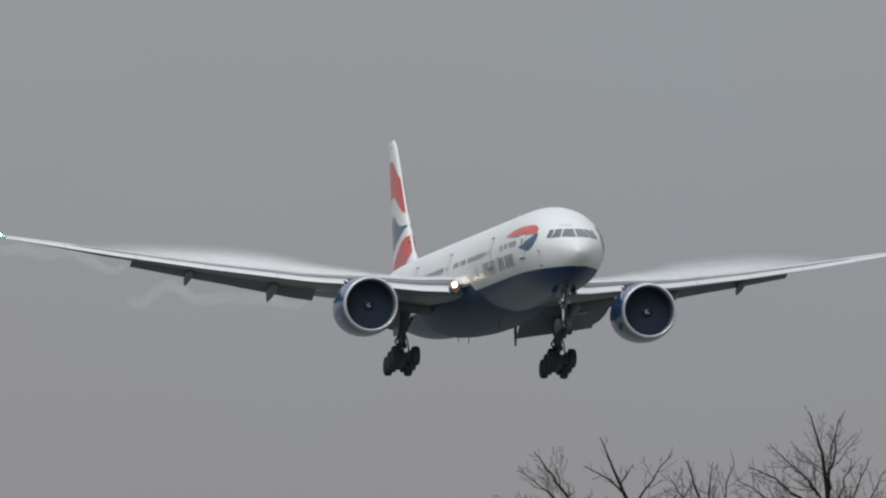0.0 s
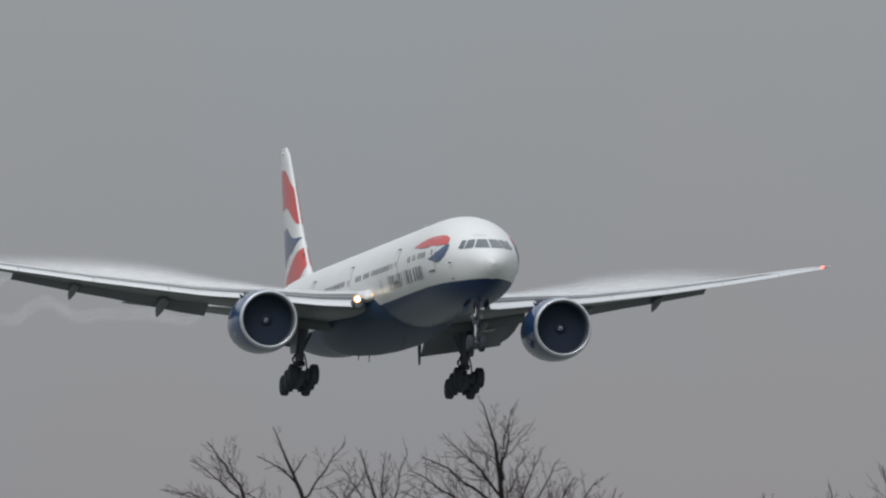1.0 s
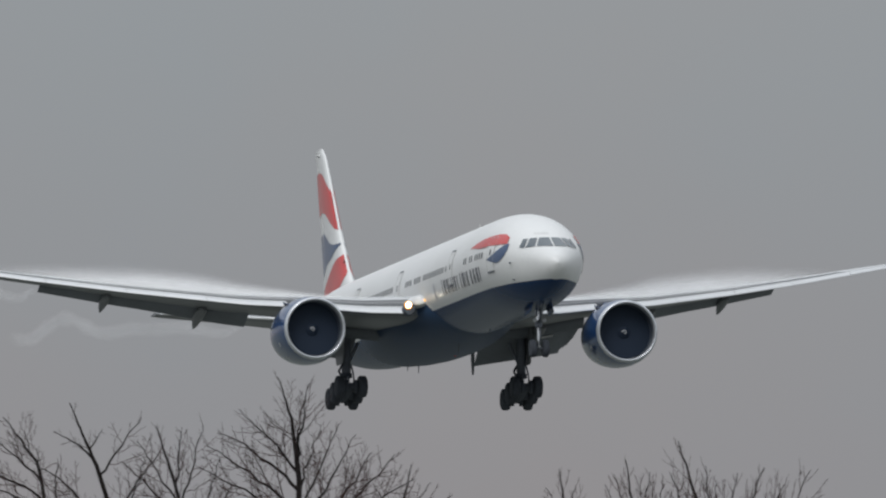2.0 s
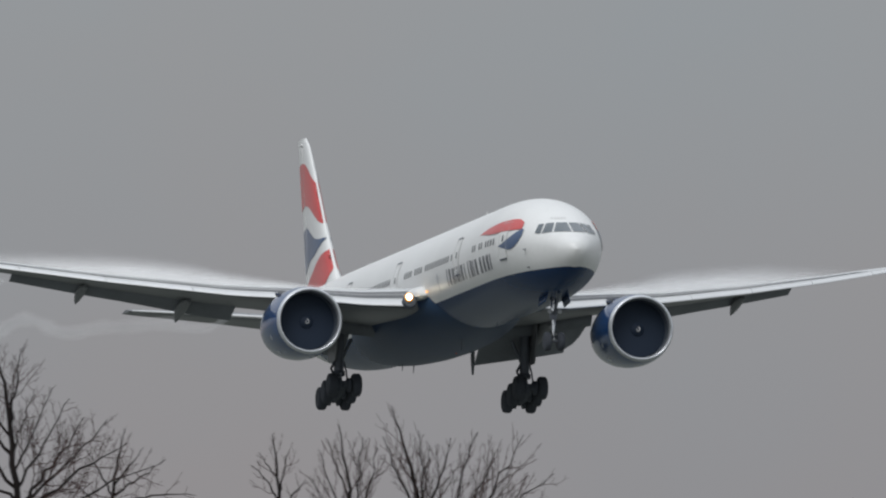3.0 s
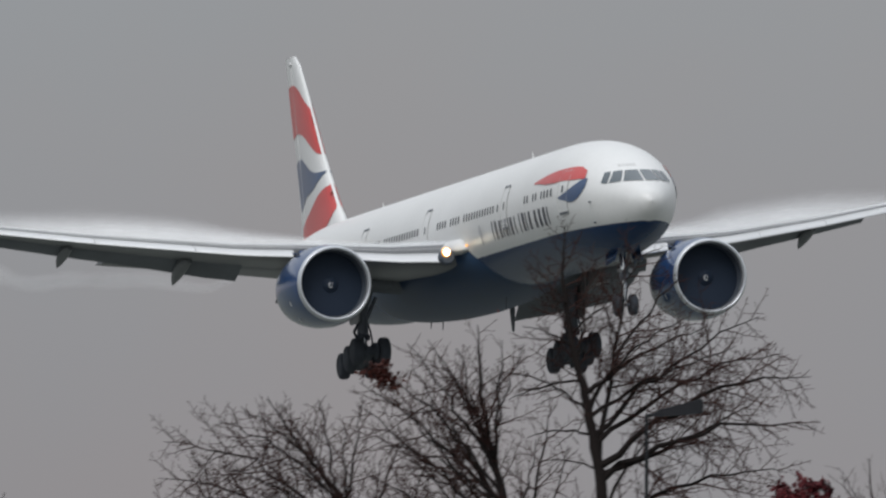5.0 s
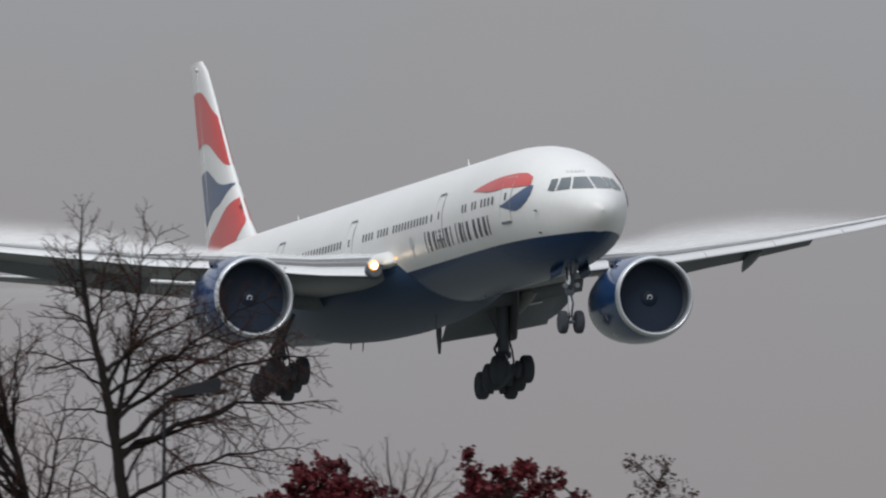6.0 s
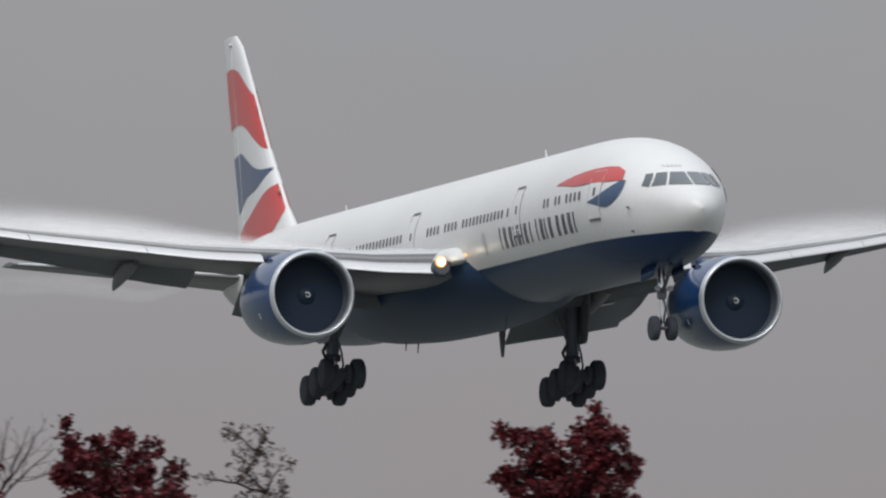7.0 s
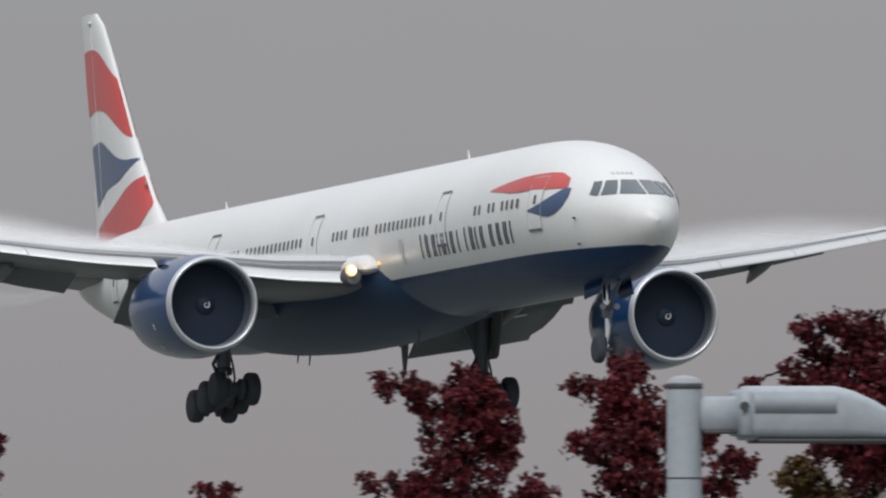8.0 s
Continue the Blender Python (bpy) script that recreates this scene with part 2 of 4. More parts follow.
def loft(rings, caps=True, closed=True):
    n = len(rings[0])
    verts = [v for r in rings for v in r]
    faces = []
    for i in range(len(rings) - 1):
        for j in range(n if closed else n - 1):
            a, b = i * n + j, i * n + (j + 1) % n
            faces.append((a, b, b + n, a + n))
    if caps and closed:
        k = len(verts)
        verts += list(rings[0]) + list(rings[-1])
        faces.append(tuple(range(k + n - 1, k - 1, -1)))
        faces.append(tuple(range(k + n, k + 2 * n)))
    return verts, faces


def merge(*shapes):
    verts, faces = [], []
    for v, f in shapes:
        k = len(verts)
        verts += list(v)
        faces += [tuple(i + k for i in face) for face in f]
    return verts, faces


def tube(path, radii, n=8, caps=True):
    """A round bar along a path with a radius at each point."""
    pts = [Vector(p) for p in path]
    rings = []
    for i, p in enumerate(pts):
        way = (pts[min(i + 1, len(pts) - 1)] - pts[max(i - 1, 0)]).normalized()
        side = way.cross(Vector((0.31, 0.2, 0.93)) if abs(way.z) < 0.9 else Vector((1, 0.1, 0))).normalized()
        up = way.cross(side)
        r = radii[i] if isinstance(radii, (list, tuple)) else radii
        rings.append([p + r * (math.cos(2 * math.pi * k / n) * side + math.sin(2 * math.pi * k / n) * up) for k in range(n)])
    return loft(rings, caps)


def turned(profile, axis_point, n=40, axis="x", closed_profile=False, caps=True):
    """A turned body: profile rows (along, radius) about an axis through axis_point."""
    rings = []
    for a, r in profile:
        ring = []
        for k in range(n):
            c, s = math.cos(2 * math.pi * k / n) * r, math.sin(2 * math.pi * k / n) * r
            off = (a, c, s) if axis == "x" else (c, a, s) if axis == "y" else (c, s, a)
            ring.append(Vector(axis_point) + Vector(off))
        rings.append(ring)
    if closed_profile:
        rings.append(rings[0])
    return loft(rings, caps and not closed_profile)


def box(x0, x1, y0, y1, z0, z1, bevel=0.15):
    """A box with chamfered edges; bevel as a share of its smallest side."""
    b = bevel * min(x1 - x0, y1 - y0, z1 - z0)
    rings = []
    for z, k in ((z0, b), (z0 + b, 0), (z1 - b, 0), (z1, b)):
        ax, bx, ay, by = x0 + k, x1 - k, y0 + k, y1 - k
        rings.append([(ax + b, ay, z), (bx - b, ay, z), (bx, ay + b, z), (bx, by - b, z), (bx - b, by, z), (ax + b, by, z), (ax, by - b, z), (ax, ay + b, z)])
    return loft(rings)


def sheet(grid):
    """An open surface from rows of points."""
    return loft(grid, False, False)


def lerp(x, rows):
    """Piecewise linear value of x in rows of (x, value)."""
    return float(np.interp(x, [r[0] for r in rows], [r[1] for r in rows]))


# ---- ground ----
def build_ground():
    n, verts, faces = 40, [], []
    for i in range(n + 1):
        for j in range(n + 1):
            x, y = (i / n - 0.5) * 8000, (j / n - 0.5) * 8000
            verts.append((x, y, 0.0))
    for i in range(n):
        for j in range(n):
            a = i * (n + 1) + j
            faces.append((a, a + n + 1, a + n + 2, a + 1))
    ob = new("ground", to_mesh("ground", verts, faces, GRASS, False))
    tagged(ob, "flat dull green winter grass airfield ground", "ground", kind="structure")


build_ground()

# ---- the aircraft: x forward, y to port, z up, origin 30 m behind the nose on the body's axis ----
# metres behind the nose: top, bottom, half width, height of the widest line
BODY = [(0, -.72, -.78, .03, -.75), (.15, -.37, -1.13, .40, -.75), (.5, -.08, -1.51, .74, -.72), (1, .24, -1.85, 1.03, -.65),
        (1.6, .54, -2.15, 1.32, -.55), (2.4, .95, -2.40, 1.68, -.45), (3.2, 1.34, -2.60, 2.02, -.35), (4, 1.72, -2.75, 2.30, -.25),
        (5, 2.13, -2.89, 2.56, -.15), (6.5, 2.57, -3.01, 2.82, -.07), (8.5, 2.88, -3.09, 3.03, 0), (10.5, 3.0, -3.1, 3.09, 0), (12.5, 3.03, -3.1, 3.1, 0),
        (50, 3.03, -3.1, 3.1, 0), (54, 3.03, -2.9, 3.05, .0), (58, 3.02, -2.45, 2.88, .15), (62, 3.0, -1.8, 2.52, .45),
        (66, 2.85, -1.0, 1.95, .8), (70, 2.55, -.1, 1.2, 1.15), (72.4, 2.15, .6, .55, 1.35), (73.1, 1.85, 1.0, .2, 1.4)]
BELT = -1.66


def smooth_value(s, k):
    """Body table read with a smooth curve through its rows."""
    xs = [r[0] for r in BODY]
    i = max(0, min(len(xs) - 2, int(np.searchsorted(xs, s, side="right")) - 1))

    def slope(j):
        if j <= 0 or j >= len(xs) - 1:
            return (BODY[1][k] - BODY[0][k]) / (xs[1] - xs[0]) if j <= 0 else (BODY[-1][k] - BODY[-2][k]) / (xs[-1] - xs[-2])
        d0, d1 = (BODY[j][k] - BODY[j - 1][k]) / (xs[j] - xs[j - 1]), (BODY[j + 1][k] - BODY[j][k]) / (xs[j + 1] - xs[j])
        return 0.0 if d0 * d1 <= 0 else 2 * d0 * d1 / (d0 + d1)
    h = xs[i + 1] - xs[i]
    u = min(1.0, max(0.0, (s - xs[i]) / h))
    a, b = BODY[i][k], BODY[i + 1][k]
    return ((1 + 2 * u) * (1 - u) ** 2 * a + u * (1 - u) ** 2 * h * slope(i) + u * u * (3 - 2 * u) * b + u * u * (u - 1) * h * slope(i + 1))


def body_ring(s):
    return [smooth_value(s, k) for k in (1, 2, 3, 4)]


def skin(s, z, out=0.0, side=-1):
    """The point of the body's skin at s metres behind the nose and height z; side -1 starboard, 1 port."""
    t, b, h, m = body_ring(s)
    hh = (t - m) if z > m else (m - b)
    y = h * math.sqrt(max(0.0, 1 - ((z - m) / hh) ** 2))
    n = Vector((0, y / h ** 2, (z - m) / hh ** 2)).normalized()
    return Vector((30 - s, side * (y + out * n.y), z + out * n.z))


def skin_front(y, z, out=0.0):
    """The nose skin at half width y and height z."""
    lo, hi = 0.0, 9.0
    for _ in range(40):
        s = (lo + hi) / 2
        t, b, h, m = body_ring(s)
        hh = (t - m) if z > m else (m - b)
        if (y / h) ** 2 + ((z - m) / hh) ** 2 < 1:
            hi = s
        else:
            lo = s
    return Vector((30 - hi + out, y * (1 + 0.01), z + out * 0.5))


def skin_patch(edge_low, edge_high, parent, name, mat, out=0.02, side=-1, n=24, rows=8, label=""):
    """A painted patch on the body between two edges, each a list of (s, z)."""
    grid = []
    for i in range(n + 1):
        u = i / n
        lo = [np.interp(u, np.linspace(0, 1, len(edge_low)), [p[k] for p in edge_low]) for k in (0, 1)]
        hi = [np.interp(u, np.linspace(0, 1, len(edge_high)), [p[k] for p in edge_high]) for k in (0, 1)]
        grid.append([skin(lo[0] + (hi[0] - lo[0]) * j / rows, lo[1] + (hi[1] - lo[1]) * j / rows, out, side) for j in range(rows + 1)])
    return part(name, sheet(grid), mat, parent, label)


def build_fuselage(jet):
    stations = [0, .05, .15, .3, .5, .75, 1, 1.3, 1.6, 2, 2.4, 2.8, 3.2, 3.6, 4, 4.5, 5, 5.7, 6.5, 7.5, 8.5, 9.5, 10.5] + list(range(12, 50, 2)) + list(range(50, 73)) + [72.6, 73.1]
    up, low = 22, 10
    rings, slots = [], []
    for s in stations:
        t, b, h, m = body_ring(s)
        c = (m - BELT) / (m - b) if m > BELT else 0.0
        a_belt = math.acos(max(-0.97, -c)) if c < 0.97 else math.acos(-0.97)
        if s > 50:
            c = (m - max(BELT, b + 0.001)) / (m - b)
            a_belt = math.acos(max(-0.985, -c))
        right = [a_belt * i / up for i in range(up + 1)] + [a_belt + (math.pi - a_belt) * i / low for i in range(1, low)]
        angles = right + [math.pi] + [2 * math.pi - a for a in reversed(right[1:])]
        rings.append([Vector((30 - s, -h * math.sin(a), m + ((t - m) if math.cos(a) > 0 else (m - b)) * math.cos(a))) for a in angles])
    verts, faces = loft(rings)
    n = len(rings[0])
    for i in range(len(rings) - 1):
        for j in range(n):
            k = j if j < n / 2 else n - 1 - j
            slots.append(1 if k >= up and 0.55 < stations[i] < 58 else 0)
    slots += [0, 0]
    body = part("fuselage", (verts, faces), [WHITE, NAVY], jet, "glossy white tube body with a navy belly", True, slots)
    # belly fairing under the wing
    rings = []
    for s in np.linspace(21.5, 49.5, 29):
        u = (s - 21.5) / 28
        k = math.sin(math.pi * min(1, max(0, u))) ** 0.55
        h, b = 1.2 + 2.75 * k, -2.7 - 0.98 * k - .14 * u * k
        rings.append([Vector((30 - s, h * math.sin(a), -1.3 + (1.3 + b) * math.cos(a) * (1 if math.cos(a) > 0 else 0.35))) for a in np.linspace(0, 2 * math.pi, 32, endpoint=False)])
    part("belly_fairing", loft(rings), BELLY, jet, "blue rounded wing root fairing, haze in its colour")
    # cockpit panes, three a side
    panes = [[(.05, .33), (.05, .95), (.62, .95), (.93, .36)], [(1.02, .36), (.71, .95), (1.10, .93), (1.47, .33)], [(1.55, .31), (1.2, .92), (1.45, .90), (1.74, .38)]]
    for side in (-1, 1):
        for corners in panes:
            a, b, c, d = [Vector((0, *q)) for q in corners]
            grid = []
            for i in range(7):
                row = []
                for j in range(7):
                    u, v = i / 6, j / 6
                    q = (a * (1 - v) + b * v) * (1 - u) + (d * (1 - v) + c * v) * u
                    p = skin_front(q.y, q.z, 0.03)
                    row.append(Vector((p.x, p.y * side, p.z)))
                grid.append(row)
            part("cockpit_window", sheet(grid), GLASS, body, "dark glass windscreen pane")
    # cabin doors
    for side in (-1, 1):
        for s, foot in ((6.45, -.78), (16.9, -.72), (32.9, -.66), (46.3, -.6), (60.2, -.4)):
            w, hgt = 0.55, 2.05
            part("cabin_door", sheet([[skin(s - w + 2 * w * i / 6, foot + hgt * j / 8, 0.02, side) for j in range(9)] for i in range(7)]), WHITE, body)
            outline = [(s - w, foot), (s + w, foot), (s + w, foot + hgt), (s - w, foot + hgt), (s - w, foot)]
            path = []
            for (s0, z0), (s1, z1) in zip(outline, outline[1:]):
                path += [skin(s0 + (s1 - s0) * i / 6, z0 + (z1 - z0) * i / 6, 0.03, side) for i in range(6)]
            path.append(path[0])
            part("door_seam", tube(path, 0.017, 4, False), SEAM, body)
            part("door_sill", sheet([[skin(s - w + 2 * w * i / 4, foot - .05 + .1 * j, 0.045, side) for j in range(2)] for i in range(5)]), STEEL, body)
            if s > 10:
                part("door_head", sheet([[skin(s - w * 1.1 + 2.0 * w * i / 4, foot + hgt - .04 + .09 * j, 0.045, side) for j in range(2)] for i in range(5)]), STEEL, body)
            part("door_window", sheet([[skin(s - .1 + .2 * i / 2, .22 + .34 * j / 3, 0.04, side) for j in range(4)] for i in range(3)]), PANE, body)
    # cabin windows
    runs = [(8.0, 4), (10.6, 2), (12.25, 2), (18.2, 1), (19.05, 12), (26.05, 4), (28.75, 4), (34.5, 14), (42.6, 5), (48.2, 18)]
    for side in (-1, 1):
        for start, count in runs:
            for i in range(count):
                s = start + 0.533 * i
                z = 0.34 + 0.0035 * (s - 8)
                grid = []
                for a in range(4):
                    grid.append([skin(s - .12 + .08 * a, z - .19 + .095 * b + (0.03 if a in (0, 3) and b == 0 else -0.03 if a in (0, 3) and b == 4 else 0), 0.018, side) for b in range(5)])
                part("cabin_window", sheet(grid), PANE, body)
    # lettering as plain bars, one for each character
    widths = [.72, .72, .34, .6, .34, .6, .74, None, .76, .34, .72, 1.02, .76, .7, .62]
    for side in (-1, 1):
        s = 19.55
        gap = (19.55 - 8.75 - sum(w for w in widths if w) - 0.7) / 13
        for i, w in enumerate(widths):
            if w is None:
                s -= 0.7
                continue
            tall = i == 0 or i == 8
            z0 = -1.10 - 0.004 * (19.5 - s)
            z1 = z0 + (0.86 if not tall else 0.92)
            if w > 0.5:
                st = 0.14
                skin_patch([(s, z0), (s - st, z0)], [(s - .06, z1), (s - st - .06, z1)], body, "lettering_bar", LETTER, 0.02, side, 2, 6)
                skin_patch([(s - w + st, z0), (s - w, z0)], [(s - w + st - .06, z1), (s - w - .06, z1)], body, "lettering_bar", LETTER, 0.02, side, 2, 6)
            else:
                skin_patch([(s, z0), (s - .16, z0)], [(s - .06, z1), (s - .22, z1)], body, "lettering_bar", LETTER, 0.02, side, 2, 6)
            s -= w + gap
    # ribbon mark behind the cockpit: red above, blue below
    for side in (-1, 1):
        skin_patch([(11.4, 1.0), (10.2, .93), (9.0, .80), (7.8, .78), (6.9, .80), (5.8, .76), (5.0, .74), (4.35, .72)],
                   [(11.4, 1.01), (10.3, 1.15), (9.3, 1.25), (8.2, 1.34), (7.2, 1.40), (6.0, 1.42), (5.2, 1.36), (4.55, 1.12)],
                   body, "ribbon_mark", RED, 0.035, side, 30, 8, "red ribbon mark")
        skin_patch([(7.1, -.02), (6.4, -.16), (5.8, -.28), (5.3, -.33), (4.8, -.22), (4.35, .0), (4.08, .34), (4.12, .70)],
                   [(7.1, .0), (6.5, .10), (6.0, .22), (5.6, .34), (5.2, .46), (4.85, .58), (4.6, .66), (4.36, .72)],
                   body, "ribbon_mark", EMBLEM_BLUE, 0.035, side, 30, 8, "blue ribbon mark")
    # small marks: tail code over the windscreen as bars, a pale round badge by the wing
    for i in range(5):
        p = [skin_front(-.75 + .17 * i, 1.22 + dz, .03) for dz in (0, .1)]
        q = [skin_front(-.66 + .17 * i, 1.22 + dz, .03) for dz in (0, .1)]
        part("code_bar", ([p[0], q[0], q[1], p[1]], [(0, 1, 2, 3)]), SEAM, body)
    for z, r in ((-.52, .34), (-1.0, .2)):
        rim = [skin(21.9 + r * .8 * math.cos(a), z + r * math.sin(a), .02) for a in np.linspace(0, 2 * math.pi, 16, endpoint=False)]
        part("round_badge", (rim + [skin(21.9, z, .025)], [(i, (i + 1) % 16, 16) for i in range(16)]), BADGE, body, "pale grey round badge")
    # blade aerials, drain mast and probes
    for s, z, h in ((22.5, 3.05, .42), (53.4, 3.02, .36)):
        part("blade_aerial", loft([[(30 - s + .22, 0, z), (30 - s, .03, z), (30 - s - .22, 0, z), (30 - s, -.03, z)], [(30 - s - .05, 0, z + h), (30 - s - .12, .015, z + h), (30 - s - .22, 0, z + h), (30 - s - .12, -.015, z + h)]]), WHITE, body)
    for s, y, z, h in ((27.5, -.4, -3.55, .5), (44.0, .5, -3.45, .45), (42.5, -.5, -3.55, .35), (20.5, .1, -3.05, .2)):
        part("drain_mast", loft([[(30 - s + .15, y, z + .15), (30 - s, y + .04, z + .15), (30 - s - .15, y, z + .15), (30 - s, y - .04, z + .15)], [(30 - s - .1, y, z - h), (30 - s - .15, y + .02, z - h), (30 - s - .25, y, z - h), (30 - s - .15, y - .02, z - h)]]), STEEL, body)
    for y, z in ((-2.15, -.5), (-1.9, -1.5)):
        p = skin_front(y, z, 0.02)
        part("probe", tube([p, p + Vector((.12, .12 if y > 0 else -.12, 0)), p + Vector((.35, .13 if y > 0 else -.13, 0))], [.05, .04, .02], 6), STEEL, body)
    part("beacon", turned([(0, .06), (-.03, .055), (-.06, .03), (-.065, 0.01)], (-2, 0.3, -3.78), 12, "z"), RED, body, "red anti-collision beacon")
    return body


# ---- wings ----
LE_S = [(0, 24.0), (3.1, 26.0), (9.6, 30.8), (28.0, 44.4), (31.0, 46.8), (32.4, 48.4)]
CHORD = [(0, 15.5), (3.1, 13.3), (9.9, 8.3), (28.0, 3.1), (31.0, 1.9), (32.4, .8)]
LE_Z = [(0, -1.5), (3.1, -1.3), (6, -1.12), (9.6, -.62), (12.6, -.32), (19, .75), (24.2, 1.74), (28.7, 2.68), (32.4, 3.42)]
THICK = [(0, .135), (9.9, .115), (32.4, .09)]


def foil(u, upper, thick):
    """Height of the airfoil at u of the chord."""
    t = 5 * thick * (.2969 * math.sqrt(u) - .126 * u - .3516 * u ** 2 + .2843 * u ** 3 - .1015 * u ** 4)
    return (t * 1.05 if upper else -t * 0.95) + 0.018 * math.sin(math.pi * u)


def wing_point(y, u, upper, side):
    c = lerp(y, CHORD)
    twist = lerp(y, [(0, 3.0), (32.4, -1.0)])
    z = foil(u, upper, lerp(y, THICK)) * c - math.tan(radians(twist)) * (u - 0.0) * c
    return Vector((30 - lerp(y, LE_S) - u * c, side * y, lerp(y, LE_Z) + z))


def wing_ring(y, u0, u1, side, n=14):
    us = [u0 + (u1 - u0) * (1 - math.cos(math.pi * i / n)) / 2 for i in range(n + 1)]
    return [wing_point(y, u, True, side) for u in us] + [wing_point(y, u, False, side) for u in reversed(us)]


def panel_ring(y, side, root_u, chord, angle, shift, drop, thick=.14, n=8):
    """The section of a slat or flap of that chord, hinged about root_u of the wing's chord."""
    c = lerp(y, CHORD)
    base = (wing_point(y, root_u, True, side) + wing_point(y, root_u, False, side)) / 2
    ring = []
    us = [(1 - math.cos(math.pi * i / n)) / 2 for i in range(n + 1)]
    for upper, seq in ((True, us), (False, list(reversed(us))[1:-1])):
        for u in seq:
            x, z = -u * chord, foil(u, upper, thick) * chord
            a = radians(angle)
            ring.append(base + Vector((shift + x * math.cos(a) + z * math.sin(a), 0, -drop + x * math.sin(a) + z * math.cos(a))))
    return ring


def build_wing(jet, side):
    spans = [2.0, 3.1, 4.5, 6, 8, 9.6, 11, 13, 16, 19, 22, 25, 27, 28, 29.5, 31, 31.8, 32.4]
    rings = [wing_ring(y, 0.05 if y < 28 else 0.0, (0.78 if y < 23.4 else 1.0) if y < 31.9 else 1.0, side) for y in spans]
    verts, faces = loft(rings)
    n = len(rings[0])
    # upper faces light grey; the rest use the grey darkened for underside shade
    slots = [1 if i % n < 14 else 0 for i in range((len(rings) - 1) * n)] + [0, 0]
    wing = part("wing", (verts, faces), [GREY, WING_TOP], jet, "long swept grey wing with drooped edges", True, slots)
    # slats
    for y0, y1 in ((3.9, 8.75), (10.35, 14.7), (14.73, 19.1), (19.13, 23.5), (23.53, 27.95)):
        rings = []
        for y in np.linspace(y0, y1, 6):
            c = lerp(y, CHORD)
            k = 0.55 + 0.06 * c
            rings.append(panel_ring(y, side, 0.05, k, -24, 0.66 * k + .05 * c, 0.36 * k, .20))
        part("slat", loft(rings), SILVER, wing, "bright metal leading edge slat")
    # white fillet that swells out of the body over the lamp
    rings = []
    for st, w, h in ((25.1, .06, .08), (25.2, .22, .26), (25.5, .4, .44), (26.0, .58, .58), (27.2, .8, .6), (29.5, .9, .5), (32.0, .9, .3)):
        rings.append([Vector((30 - st, side * (3.02 + w * math.cos(a)), -1.12 + (h if math.sin(a) > 0 else h * .35) * math.sin(a))) for a in np.linspace(0, 2 * math.pi, 24, endpoint=False)])
    part("root_fillet", loft(rings), WHITE, wing, "white rounded wing root fillet")
    rings = []
    for y in (27.98, 29.0, 30.0, 31.0, 31.6):
        c = lerp(y, CHORD)
        k = (0.55 + 0.06 * c) * lerp(y, [(28, 1.0), (31.6, .8)])
        rings.append(panel_ring(y, side, 0.05, k, -24, 0.66 * k + .05 * c, 0.36 * k, .20))
    part("tip_slat", loft(rings), SILVER, wing, "bright metal slat at the wing tip")
    # flaps
    def inboard_section(y):
        taper = lerp(y, [(5.5, 1.02), (8.35, 1.11), (8.36, .98), (8.8, .84), (9.1, .6), (9.35, .2)]) if side > 0 else 1.0
        return panel_ring(y, side, .76, (2.9 - .06 * (y - 3)) * taper, 33, -.1, .5 + .03 * (9 - y))
    spans_in = (2.85, 4.2, 5.6, 7.0, 8.35, 8.36, 8.8, 9.1, 9.35) if side > 0 else (4.9, 6.0, 7.2, 8.4, 9.4)
    part("inboard_flap", loft([inboard_section(y) for y in spans_in]), FLAP, wing, "lowered grey inboard flap")
    # dark cove between the wing and the flap
    rings = []
    for y in np.linspace(3.6, 9.5, 6):
        p = wing_point(y, .74, False, side)
        rings.append([p + Vector(q) for q in ((.1, 0, .15), (.04, 0, -.2), (-.25, 0, -.62), (-.33, 0, -.6), (-.1, 0, -.2), (-.06, 0, .15))])
    part("flap_cove", loft(rings), FLAP, wing, "dark cove panel over the inboard flap")
    if side > 0:
        # white strip painted on for the sky light through the flap slot
        rings = []
        for y in (6.2, 7.6):
            ring = inboard_section(y)
            a, b = ring[14].lerp(ring[13], .25), ring[14].lerp(ring[13], .55)
            rings.append([a + Vector((.03, 0, -.03)), a + Vector((.06, 0, -.05)), b + Vector((.06, 0, -.05)), b + Vector((.03, 0, -.03))])
        part("slot_light_strip", loft(rings), WHITE, wing, "thin white strip for light through the flap slot")
        x0 = 30 - 38.95
        part("flap_end_plate", loft([[Vector((x0 + d, 2.85 + o, z)) for d, o in ((-k, -.05), (k, -.05), (k, .05), (-k, .05))] for z, k in ((-4.4, .06), (-3.9, .22), (-3.4, .34), (-2.75, .3))]), FLAP, wing, "thin pointed plate on the flap's end", False)
    part("flaperon", loft([panel_ring(y, side, .78, lerp(y, CHORD) * .22, 3, .05, .02, .2) for y in np.linspace(9.5, 11.25, 4)]), GREY, wing, "grey flaperon in line with the wing")
    part("outboard_flap", loft([panel_ring(y, side, .75, lerp(y, [(11.3, 2.02), (17, 1.5), (23.2, 1.05)]), lerp(y, [(11.3, 24), (17, 21)]), -.2, .08) for y in np.linspace(11.3, 23.2, 9)]), FLAP, wing, "lowered grey outboard flap")
    # flap track fairings
    for y, length, girth in ((6.4, 4.6, .42), (14.1, 3.8, .34), (19.5, 3.1, .28)):
        base = wing_point(y, .56, False, side)
        path, radii = [], []
        for i in range(11):
            u = i / 10
            path.append(base + Vector((-u * length, 0, -.12 - .95 * u * u * (length / 4.0))))
